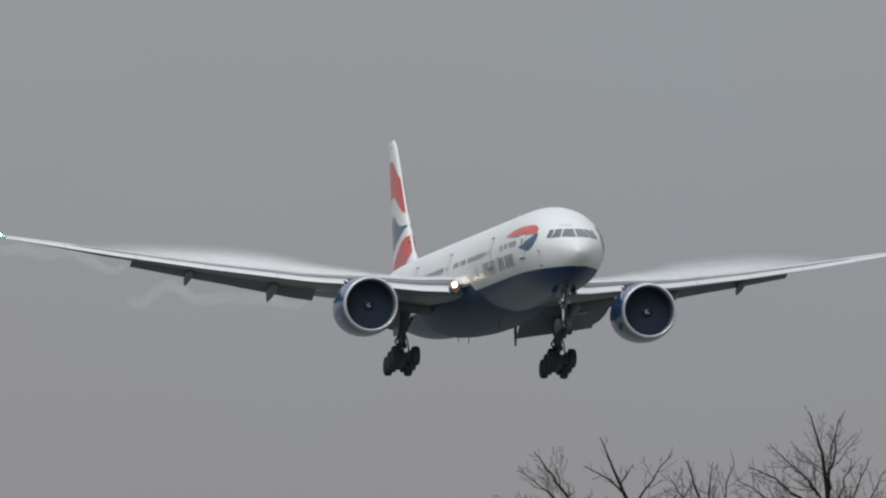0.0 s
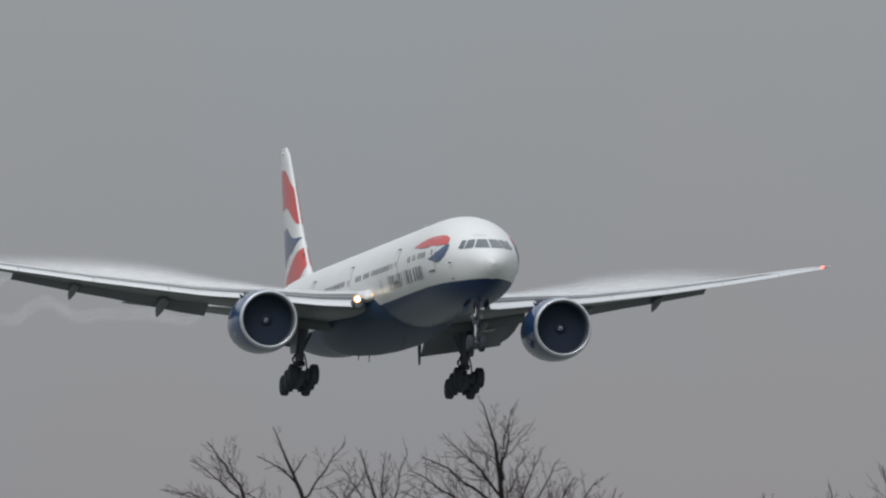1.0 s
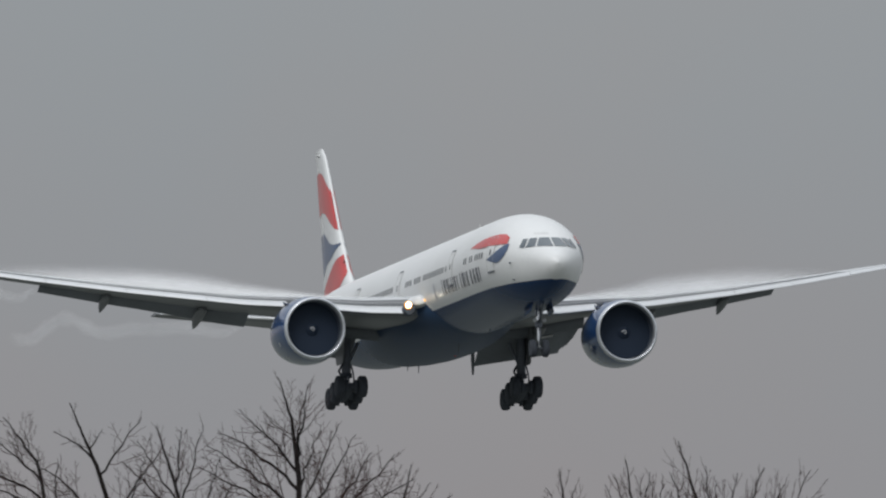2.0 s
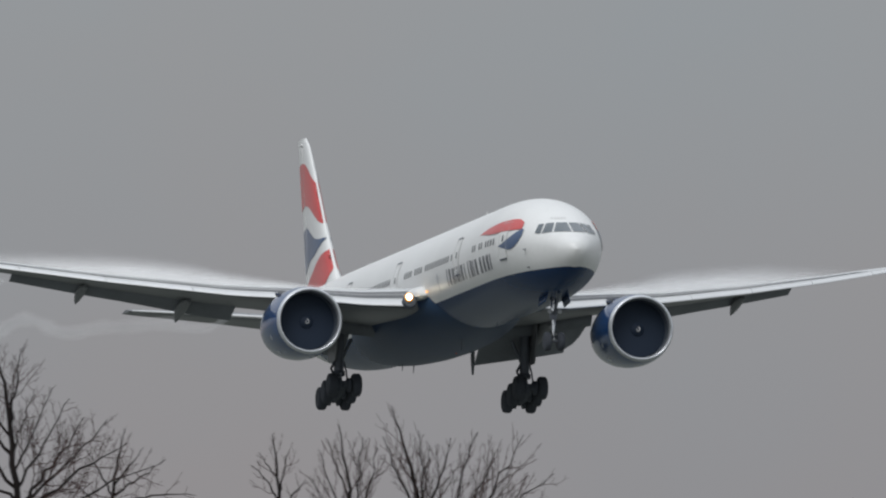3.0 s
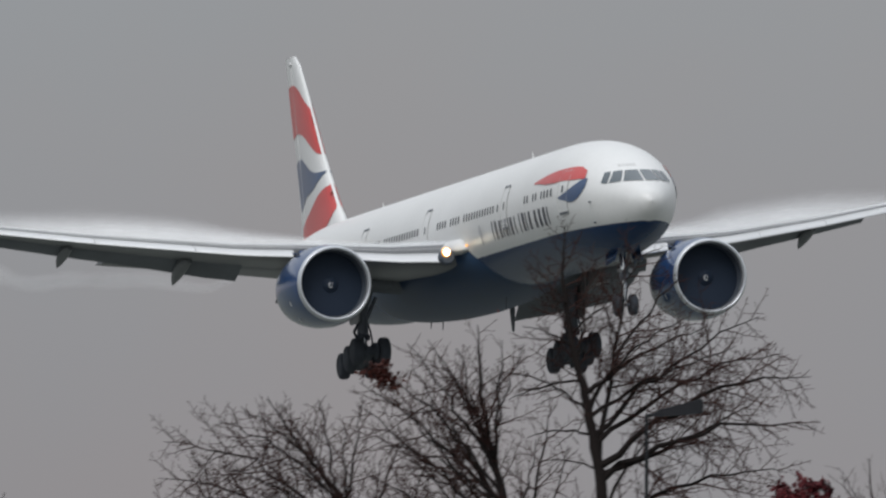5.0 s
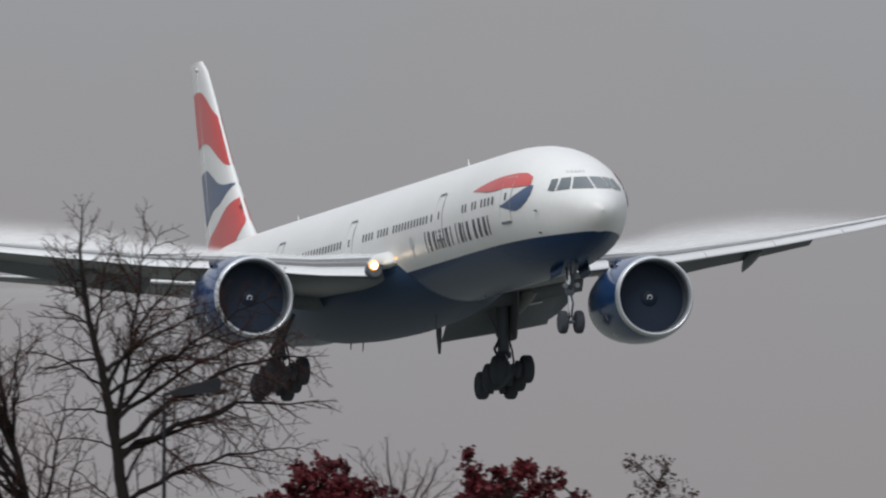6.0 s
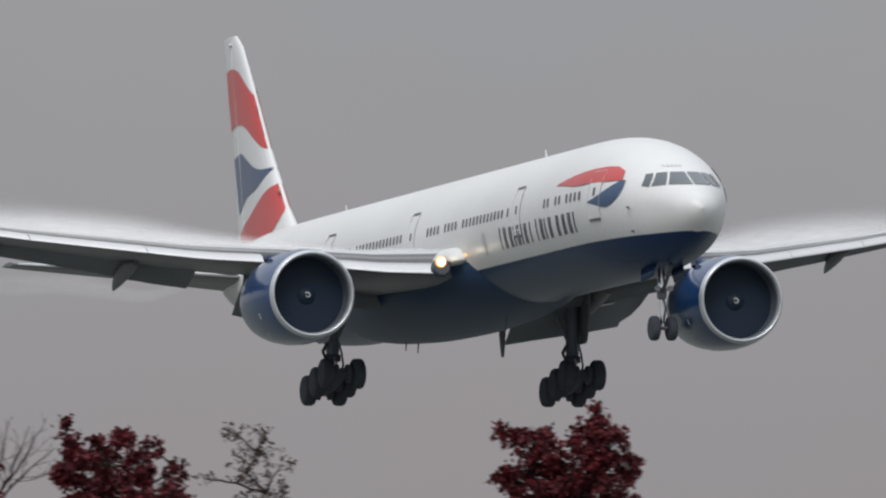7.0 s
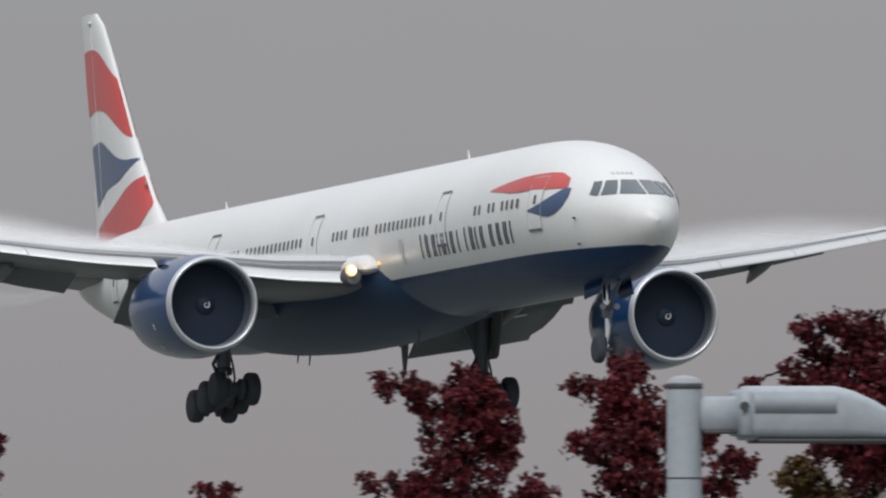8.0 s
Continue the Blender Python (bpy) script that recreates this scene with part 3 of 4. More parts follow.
            radii.append(max(.03, girth * math.sin(math.pi * min(1, .08 + .9 * u)) ** .7))
        part("flap_fairing", tube(path, radii, 10), GREY, wing, "pointed canoe shaped flap track fairing")
    # lamps
    tip = wing_point(31.7, 0, True, side)
    part("navigation_lamp", turned([(.1, .02), (.08, .08), (-.1, .1), (-.3, .04)], tip + Vector((.12, 0, 0)), 10), GREEN_LAMP if side < 0 else RED_LAMP, wing, "lit wing tip lamp")
    if side < 0:
        part("strobe", turned([(.1, .02), (.06, .11), (-.1, .12), (-.2, .04)], wing_point(32.0, 0, True, side) + Vector((.3, 0, .05)), 10), STROBE, wing, "lit white wing tip strobe")
    root = Vector((30 - 25.5, side * 3.92, -1.22))
    # solid bowl, coloured dark in place of the shaded hollow below the lamp
    part("dark_bay_bowl", turned([(.05, .30), (.0, .36), (-.4, .42), (-.4, .02)], root + Vector((-.12, -side * .1, -.24)), 16), DARK, wing, "solid dark bowl for the shaded hollow by the lamp")
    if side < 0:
        # wide orange ring glows in place of the glare round the core
        part("landing_lamp_glare", turned([(.08, .12), (.03, .20), (-.03, .25), (-.12, .05)], root, 20), LAMP, wing, "lit landing lamp in the wing root with a glare ring")
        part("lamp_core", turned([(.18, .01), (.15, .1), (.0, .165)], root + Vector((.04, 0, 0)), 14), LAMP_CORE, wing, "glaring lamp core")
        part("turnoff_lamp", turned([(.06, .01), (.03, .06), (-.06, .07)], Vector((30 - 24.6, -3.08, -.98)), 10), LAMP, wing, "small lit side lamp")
    # condensation over the upper skin: sheets one behind the other along the span
    for k, (u, top) in enumerate(((.02, .45), (.10, .8), (.22, 1.15), (.36, 1.5), (.50, 1.75), (.64, 1.8))):
        verts, faces, uvs = [], [], []
        cols, rows_n = 40, 6
        for i in range(cols + 1):
            y = 3.6 + (27.5 - 3.6) * i / cols
            c = lerp(y, CHORD)
            hgt = top * (0.2 + .8 * lerp(y, [(3.6, 0), (8, .1), (11, .5), (14, 1.0), (19, .95), (27.5, .2)])) * (1 + .12 * noise.noise(Vector((y * .5, k * 3.1, side))))
            foot = wing_point(y, u, True, side)
            for j in range(rows_n + 1):
                verts.append(foot + Vector((-.25 * j / rows_n * hgt, 0, -.05 + hgt * j / rows_n)))
                uvs.append((i / cols, j / rows_n))
        for i in range(cols):
            for j in range(rows_n):
                a = i * (rows_n + 1) + j
                faces.append((a, a + rows_n + 1, a + rows_n + 2, a + 1))
        part("condensation", (verts, faces), MIST, wing, "thin white condensation over the wing", True, None, uvs)
    # vortex trails from the flap ends
    for y0, drop, seed, climb in ((23.3, .3, 1, .098), (11.4, .7, 5, .078)) if side < 0 else ():
        start = wing_point(y0, .98, False, side) + Vector((-.6, 0, -drop))
        for shell, r in ((0, .16), (1, .30), (2, .44)):
            path, radii = [], []
            for i in range(91):
                u = i / 90
                d = u * 78
                path.append(start + Vector((-d, .5 * noise.noise(Vector((d * .06, seed, 0))) * min(1, d / 4), 1.1 * noise.noise(Vector((d * .06, seed, 7))) * min(1, d / 4) + climb * d)))
                radii.append(r * (0.35 + .65 * min(1, u * 5)) * (1 + .35 * noise.noise(Vector((d * .3, seed, 3)))))
            part("vortex_trail", tube(path, radii, 10, False), WISP, wing, "faint wavy vapour trail")
    return wing


# ---- engines ----
def build_engine(jet, side):
    s0, y, z = 25.45, side * 9.70, -2.70 - .06 * side
    at = Vector((30 - s0, y, z))
    cowl = turned([(-.22, 1.905), (-.6, 1.97), (-1.4, 2.04), (-2.4, 2.06), (-3.6, 2.0), (-4.8, 1.86), (-5.6, 1.72), (-5.62, 1.62), (-5.0, 1.6)], at, 56, caps=False)
    engine = part("engine", cowl, NACELLE, jet, "large round blue engine cowl")
    part("intake_lip", turned([(-.24, 1.91), (-.1, 1.875), (-.02, 1.825), (0, 1.775), (-.05, 1.725), (-.18, 1.69), (-.5, 1.66), (-.5, 1.75), (-.24, 1.85)], at, 56, closed_profile=True), LIP, engine, "bright bare metal intake lip")
    part("intake_duct", turned([(-.48, 1.662), (-.8, 1.655), (-1.6, 1.66), (-1.62, .2)], at, 48, caps=False), DARK, engine)
    part("nozzle", turned([(-4.9, 1.35), (-5.8, 1.3), (-7.0, .98), (-7.6, .8), (-7.6, .55), (-8.3, .3), (-8.7, .02)], at, 36), NOZZLE, engine, "stained metal exhaust nozzle")
    # pylon up to the wing
    rings = []
    for u in np.linspace(0, 1, 9):
        x = -2.6 - 6.6 * u
        low = z + lerp(u, [(0, 1.9), (.5, 1.7), (1, 1.6)])
        high = lerp(u, [(0, -.74), (.3, -.7), (.6, -.4), (1, -.38)])
        w = .12 + .22 * math.sin(math.pi * min(1, u * .9 + .06))
        rings.append([Vector((30 - s0 + x, y - w, low)), Vector((30 - s0 + x, y + w, low)), Vector((30 - s0 + x, y + w, high - .1)), Vector((30 - s0 + x, y + w * .4, high)), Vector((30 - s0 + x, y - w * .4, high)), Vector((30 - s0 + x, y - w, high - .1))])
    part("pylon", loft(rings), NACELLE, engine, "blue engine pylon")
    # strakes and small plates on the cowl
    for a in (-40, 40):
        c, s = math.cos(radians(90 + a)), math.sin(radians(90 + a))
        p = at + Vector((-1.6, c * 2.03, s * 2.03))
        q = Vector((0, c, s))
        part("strake", loft([[p + Vector((.1, 0, 0)), p + Vector((-.1, .02, 0)), p + Vector((-.2, -.02, 0))], [p + Vector((-.9, 0, 0)) + q * .32, p + Vector((-1.1, .02, 0)) + q * .32, p + Vector((-1.5, 0, 0)) + q * .02]]), NACELLE, engine)
    for a, x in ((205, -1.9), (232, -2.6), (-25, -1.9), (-52, -2.6)):
        c, s = math.cos(radians(a)), math.sin(radians(a))
        p = at + Vector((x, c * 2.055, s * 2.055))
        t = Vector((0, -s, c))
        part("cowl_plate", ([p + t * .13 + Vector((.06, 0, 0)), p - t * .13 + Vector((.06, 0, 0)), p - t * .13 - Vector((.06, 0, 0)), p + t * .13 - Vector((.06, 0, 0)), p + Vector((0, c, s)) * .03], [(0, 1, 4), (1, 2, 4), (2, 3, 4), (3, 0, 4)]), WHITE, engine)
    # fan: its own space, turning about x
    hub = at + Vector((-1.1, 0, 0))
    fan = part("fan", turned([(-.014, .3), (-.014, 1.645), (-.3, 1.645), (-.3, .3)], (0, 0, 0), 48), BLADE, jet, "ring of dark curved fan blades")
    fan.matrix_local = Matrix.Translation(hub)
    verts, faces = [], []
    for i in range(7):
        r = .42 + (1.64 - .42) * i / 6
        sweep, half, pitch = .10 * math.sin(i / 6 * math.pi), .19 + .12 * i / 6, .008
        for sgn, x in ((1, pitch * .5), (-1, -pitch * .5 - .01)):
            verts += [Vector((x + d, r * math.cos(sweep + sgn * half / r * .8), r * math.sin(sweep + sgn * half / r * .8))) for d in (0, -.006)]
    for i in range(6):
        k = 4 * i
        faces += [(k, k + 4, k + 6, k + 2), (k + 1, k + 3, k + 7, k + 5), (k, k + 1, k + 5, k + 4), (k + 2, k + 6, k + 7, k + 3)]
    first = part("fan_blade", (verts, faces), BLADE, fan, "", False)
    for b in range(1, 22):
        more = new("fan_blade", first.data)
        more.parent = fan
        more.matrix_local = pose(0, 0, 0, 360 * b / 22, 0, 0)
    part("spinner", turned([(.2, .01), (.185, .08), (.13, .2), (.06, .32), (0, .40), (-.2, .44)], (0, 0, 0), 24), BLADE, fan, "dark cone with a white swirl")
    swirl = []
    for i in range(14):
        a, r = i * .45, .06 + .006 * i
        swirl.append(Vector((.215 - .3 * r, r * math.cos(a), r * math.sin(a))))
    part("swirl_mark", tube(swirl, [.012 + .014 * min(1, i / 8) for i in range(14)], 5), WHITE, fan, "pale swirl mark")
    FANS.append((fan, hub))
    return engine


FANS = []


# ---- tail ----
FIN_LE = [(2.4, 60.95), (3.3, 62.0), (4.16, 63.05), (6.9, 65.75), (9.5, 67.9), (11.9, 70.05), (12.45, 71.0)]
FIN_TE = [(2.4, 71.0), (6.8, 71.6), (12.45, 73.2)]


def fin_point(s, z, side, out=0.0):
    """Skin of the fin at s metres behind the nose and height z."""
    a, b = lerp(z, FIN_LE), lerp(z, FIN_TE)
    u = min(1, max(0, (s - a) / (b - a)))
    t = foil(u, True, .10) - .018 * math.sin(math.pi * u)
    return Vector((30 - s, side * (t * (b - a) + out), z))


def along(points, u):
    """A smooth curve through evenly spaced points, read at u from 0 to 1."""
    n = len(points) - 1
    i = min(n - 1, int(u * n))
    f = u * n - i
    p = [points[min(n, max(0, i + d))] for d in (-1, 0, 1, 2)]
    return [.5 * (2 * p[1][k] + (p[2][k] - p[0][k]) * f + (2 * p[0][k] - 5 * p[1][k] + 4 * p[2][k] - p[3][k]) * f * f + (3 * p[1][k] - p[0][k] - 3 * p[2][k] + p[3][k]) * f ** 3) for k in (0, 1)]


def fin_patch(low, high, fin, mat, side):
    grid = []
    for i in range(21):
        u = i / 20
        lo = along(low, u)
        hi = along(high, u)
        row = []
        for j in range(11):
            s, z = lo[0] + (hi[0] - lo[0]) * j / 10, lo[1] + (hi[1] - lo[1]) * j / 10
            s = min(max(s, lerp(z, FIN_LE) + .04), lerp(z, FIN_TE) - .02)
            row.append(fin_point(s, z, side, .02))
        grid.append(row)
    part("tail_emblem", sheet(grid), mat, fin)


def build_tail(jet):
    rings = []
    for z in (2.0, 2.6, 3.3, 4.2, 5.5, 7, 8.5, 10, 11.2, 11.9, 12.2, 12.45):
        a, b = lerp(z, FIN_LE), lerp(z, FIN_TE)
        us = [(1 - math.cos(math.pi * i / 12)) / 2 for i in range(13)]
        rings.append([fin_point(a + (b - a) * u, z, 1) for u in us] + [fin_point(a + (b - a) * u, z, -1) for u in reversed(us[1:-1])])
    fin = part("fin", loft(rings), WHITE, jet, "tall white fin with red and blue emblem")
    for side in (-1, 1):
        fin_patch([(72.1, 8.1), (70.6, 8.30), (69.0, 8.12), (67.3, 7.42), (66.3, 7.0), (65.6, 6.86)],
                  [(72.6, 10.86), (71.2, 10.93), (70.0, 10.66), (68.6, 9.86), (68.1, 9.58), (67.7, 9.40)], fin, RED, side)
        fin_patch([(70.5, 4.2), (69.6, 4.5), (68.6, 4.86), (66.9, 5.08), (65.7, 5.48), (64.6, 5.96)],
                  [(71.5, 6.80), (69.9, 6.95), (68.6, 6.58), (67.3, 6.15), (66.0, 5.95), (64.6, 5.98)], fin, EMBLEM_BLUE, side)
        fin_patch([(70.5, 2.40), (68.0, 2.45), (65.8, 2.60), (64.0, 2.90), (63.1, 3.42), (62.6, 4.14)],
                  [(70.3, 3.30), (69.4, 3.62), (68.0, 3.95), (66.6, 4.38), (65.2, 4.88), (63.9, 5.20)], fin, RED, side)
    part("rudder_seam", tube([fin_point(69.3 + .24 * (z - 3), z, -1, .01) for z in (3, 6, 9, 12)], .02, 4), SEAM, fin)
    part("fin_cap_lamp", turned([(.1, .02), (0, .1), (-.2, .08)], (30 - 71.4, -.16, 12.05), 8), SEAM, fin)
    for side in (-1, 1):
        rings = []
        for y, a, c, z in ((.6, 61.0, 8.2, .64), (2, 62.1, 7.3, .78), (6, 65.3, 4.9, 1.26), (10.3, 68.7, 2.7, 1.72), (11.1, 69.6, 2.0, 1.82)):
            us = [(1 - math.cos(math.pi * i / 10)) / 2 for i in range(11)]
            rings.append([Vector((30 - a - u * c, side * y, z + foil(u, True, .09) * c - .01 * u * c)) for u in us] + [Vector((30 - a - u * c, side * y, z + foil(u, False, .09) * c - .01 * u * c)) for u in reversed(us[1:-1])])
        stab = part("tailplane", loft(rings), GREY, jet, "grey swept tailplane")
        part("leading_edge", tube([Vector((30 - a + .02, side * y, z)) for y, a, z in ((1.8, 61.95, .76), (6, 65.3, 1.26), (10.3, 68.7, 1.72), (10.9, 69.4, 1.8))], [.12, .1, .07, .05], 6), SILVER, stab)


# ---- landing gear ----
def wheel(parent, at, r, w):
    tyre = turned([(-w * .5, r * .62), (-w * .5, r * .80), (-w * .42, r * .93), (-w * .25, r), (w * .25, r), (w * .42, r * .93), (w * .5, r * .80), (w * .5, r * .62)], at, 24, "y")
    part("wheel", tyre, RUBBER, parent, "black rubber tyre")
    part("wheel_hub", turned([(-w * .46, .02), (-w * .4, r * .35), (-w * .46, r * .5), (-w * .44, r * .63), (w * .44, r * .63), (w * .46, r * .5), (w * .4, r * .35), (w * .46, .02)], at, 18, "y"), HUB, parent, "grey metal hub")


def build_main_gear(jet, side):
    y, s = side * 5.49, 37.1
    x = 30 - s
    base = -5.68
    leg = merge(tube([(x + .1, y, -1.6), (x + .05, y, -3.3), (x, y, -4.7)], [.30, .29, .29], 14), tube([(x, y, -4.7), (x, y, -5.6)], .19, 12))
    gear = part("main_gear", leg, STEEL, jet, "dark steel main landing gear")
    tilt = radians(11)
    beam = []
    for d in (-1.55, 1.55):
        beam.append((x + d * math.cos(tilt), y, base + d * math.sin(tilt)))
    part("bogie_beam", tube([beam[0], (x, y, base - .05), beam[1]], [.24, .34, .24], 10), GEAR_DARK, gear)
    for d in (-1.46, 0, 1.46):
        ax, az = x + d * math.cos(tilt), base + d * math.sin(tilt)
        part("axle", tube([(ax, y - .8, az), (ax, y + .8, az)], .09, 8), STEEL, gear)
        part("brake_pack", turned([(-.44, .2), (-.42, .4), (-.2, .42), (-.18, .24), (.18, .24), (.2, .42), (.42, .4), (.44, .2)], (ax, y, az), 16, "y"), GEAR_DARK, gear, "dark brake packs between the wheels")
        for o in (-.70, .70):
            wheel(gear, (ax, y + o, az), .67, .52)
    part("side_brace", tube([(x, y - side * .75, -2.6), (x, y, -4.2)], .10, 8), STEEL, gear)
    part("torque_link", merge(tube([(x - .25, y, -4.4), (x - .65, y, -4.95)], .07, 6), tube([(x - .65, y, -4.95), (x - .2, y, -5.5)], .07, 6)), STEEL, gear)
    part("hydraulic_line", tube([(x + .28, y + .1, -2.6), (x + .32, y + .12, -4.0), (x + .25, y + .1, -5.3)], .035, 5), STEEL, gear)
    part("hose_loop", tube([(x - .1, y + .32, -3.9), (x - .15, y + .46, -4.4), (x - .05, y + .5, -4.9), (x + .1, y + .34, -5.35)], .05, 6), GEAR_DARK, gear, "dark hose looped down the leg")
    part("lock_link", merge(tube([(x + .1, y - .22, -3.9), (x + .2, y - .5, -4.35)], .08, 6), tube([(x + .2, y - .5, -4.35), (x + .05, y - .26, -4.8)], .07, 6)), GEAR_DARK, gear)
    part("collar", turned([(-.16, .3), (-.12, .36), (.12, .36), (.16, .3)], (x, y, -4.62), 14, "z"), GEAR_DARK, gear)
    part("tilt_actuator", tube([(x + .2, y, -4.5), (x + 1.0, y, base + .25)], .06, 6), CHROME, gear)
    part("gear_door", loft([[Vector((x + d * k, y + side * o, z)) for d, o in ((-1, .36), (1, .36), (1, .43), (-1, .43))] for z, k in ((-3.95, .7), (-3.85, .95), (-2.9, 1.35), (-1.7, 1.5))]), GREY, gear, "grey leg door", False)


def build_nose_gear(jet):
    x = 30 - 5.89
    gear = part("nose_gear", merge(tube([(x - .25, 0, -2.5), (x - .08, 0, -3.9)], [.17, .15], 12), tube([(x - .08, 0, -3.9), (x, 0, -5.3)], .10, 10)), CHROME, jet, "bright steel nose gear leg")
    part("axle", tube([(x, -.45, -5.42), (x, .45, -5.42)], .08, 8), STEEL, gear)
    for o in (-.38, .38):
        wheel(gear, (x, o, -5.42), .53, .36)
    part("steering_collar", turned([(-.2, .2), (.2, .24), (.25, .15), (-.25, .15)], (x - .08, 0, -3.95), 12, "z"), STEEL, gear)
    part("torque_link", merge(tube([(x + .1, 0, -4.1), (x + .45, 0, -4.6)], .05, 6), tube([(x + .45, 0, -4.6), (x + .1, 0, -5.2)], .05, 6)), STEEL, gear)
    part("drag_brace", tube([(x + 1.4, 0, -2.8), (x - .05, 0, -4.0)], .08, 8), STEEL, gear)
    for o in (-.28, .28):
        part("taxi_lamp", turned([(.1, .12), (0, .13), (-.12, .05)], (x + .2, o, -3.75), 12), HUB, gear)
    for o in (-1, 1):
        part("gear_door", loft([[(x + 1.1, o * .55, -2.75), (x + 1.1, o * .59, -2.75), (x + 1.0, o * .74, -3.3), (x + 1.0, o * .70, -3.3)], [(x - .9, o * .62, -2.85), (x - .9, o * .66, -2.85), (x - .6, o * .76, -3.45), (x - .6, o * .72, -3.45)]]), NAVY, gear, "navy nose gear door")


def build_jet():
    jet = new("passenger_jet")
    tagged(jet, "white twin engine wide-body airliner with navy belly, landing gear down", "airplane")
    build_fuselage(jet)
    for side in (-1, 1):
        build_wing(jet, side)
        build_engine(jet, side)
        build_main_gear(jet, side)
    build_tail(jet)
    build_nose_gear(jet)
    return jet


jet = build_jet()

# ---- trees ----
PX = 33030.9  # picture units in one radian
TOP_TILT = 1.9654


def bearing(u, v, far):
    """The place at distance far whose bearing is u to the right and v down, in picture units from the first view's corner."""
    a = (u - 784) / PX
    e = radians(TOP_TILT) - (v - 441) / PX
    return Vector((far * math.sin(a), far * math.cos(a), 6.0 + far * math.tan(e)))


def thin_tube(store, pts, r0, r1, n=3):
    """A tapering bar of n sides added to the store's mesh."""
    verts, faces = store
    last = len(pts) - 1
    k0 = len(verts)
    turns = [(math.cos(6.2832 * k / n), math.sin(6.2832 * k / n)) for k in range(n)]
    for i, p in enumerate(pts):
        way = pts[min(i + 1, last)] - pts[max(i - 1, 0)]
        side = way.cross(Vector((.31, .93, .2))).normalized()
        up = way.cross(side).normalized()
        r = r0 + (r1 - r0) * i / last
        verts.extend(p + side * (r * c) + up * (r * s) for c, s in turns)
    for i in range(last):
        for k in range(n):
            a, b = k0 + i * n + k, k0 + i * n + (k + 1) % n
            faces.append((a, b, b + n, a + n))


def limb_path(rng, a, b, bow, n, crook=.012):
    """A limb from a to b. bow above 0: it leaves steeply and flattens; below 0: it sweeps up at its end."""
    chord = b - a
    length = chord.length
    c = chord / length
    perp = Vector((0, 0, 1)) - c * c.z
    perp = perp.normalized() if perp.length > .05 else Vector((1, 0, 0))
    mid = (a + b) / 2 + perp * (bow * 2 * length)
    pts = []
    for i in range(n + 1):
        u = i / n
        p = a * (1 - u) ** 2 + mid * (2 * u * (1 - u)) + b * (u * u)
        k = length * crook if 0 < i < n else 0
        pts.append(p + Vector((rng.gauss(0, k), rng.gauss(0, k), rng.gauss(0, k))))
    return pts


def point_on(pts, u):
    """The point and the heading at share u of a path."""
    f = u * (len(pts) - 1)
    i = min(len(pts) - 2, int(f))
    return pts[i].lerp(pts[i + 1], f - i), (pts[i + 1] - pts[i]).normalized()


def sprout(rng, store, pts, r, level, lift, thick, girth):
    """Shoots along a limb, leaving it on alternate sides, each with finer shoots of its own."""
    length = sum((b - a).length for a, b in zip(pts, pts[1:]))
    count = max(2, int(length / (.185, .14, .17)[level] * thick))
    turn = rng.uniform(0, 6.28)
    for j in range(count):
        u = .16 + .82 * (j + rng.random()) / count
        p, way = point_on(pts, u)
        turn += 3.14 + rng.uniform(-.9, .9)
        aside = way.cross(Vector((.1, 1, .05))).normalized()
        out = aside * math.cos(turn) + way.cross(aside) * (math.sin(turn) * .8)
        ang = radians(rng.uniform(20, 44) if lift > .4 else rng.uniform(28, 58) if lift > .1 else rng.uniform(32, 70))
        ln = min((1.5, .62, .26)[level], length * (.6, .55, .5)[level] * (1.08 - .88 * u)) * rng.uniform(.45, 1.15)
        if ln < .07:
            continue
        go = (way * math.cos(ang) + out.normalized() * math.sin(ang)).normalized()
        end = p + (go + Vector((0, 0, lift * (.6, .8, 1.0)[level]))).normalized() * ln
        n = (6, 4, 2)[level]
        mid = p + go * (ln * .5)
        shoot = []
        for i in range(n + 1):
            f = i / n
            q = p * (1 - f) ** 2 + mid * (2 * f * (1 - f)) + end * (f * f)
            k = ln * .014 if 0 < i < n else 0
            shoot.append(q + Vector((rng.gauss(0, k), rng.gauss(0, k), rng.gauss(0, k))))
        rs = girth * max(.0066, min(r * (1 - .55 * u) * .62, .006 + .0115 * ln))
        thin_tube(store, shoot, rs, .0052 * girth)
        if level < 2:
            sprout(rng, store, shoot, rs, level + 1, lift, thick, girth)


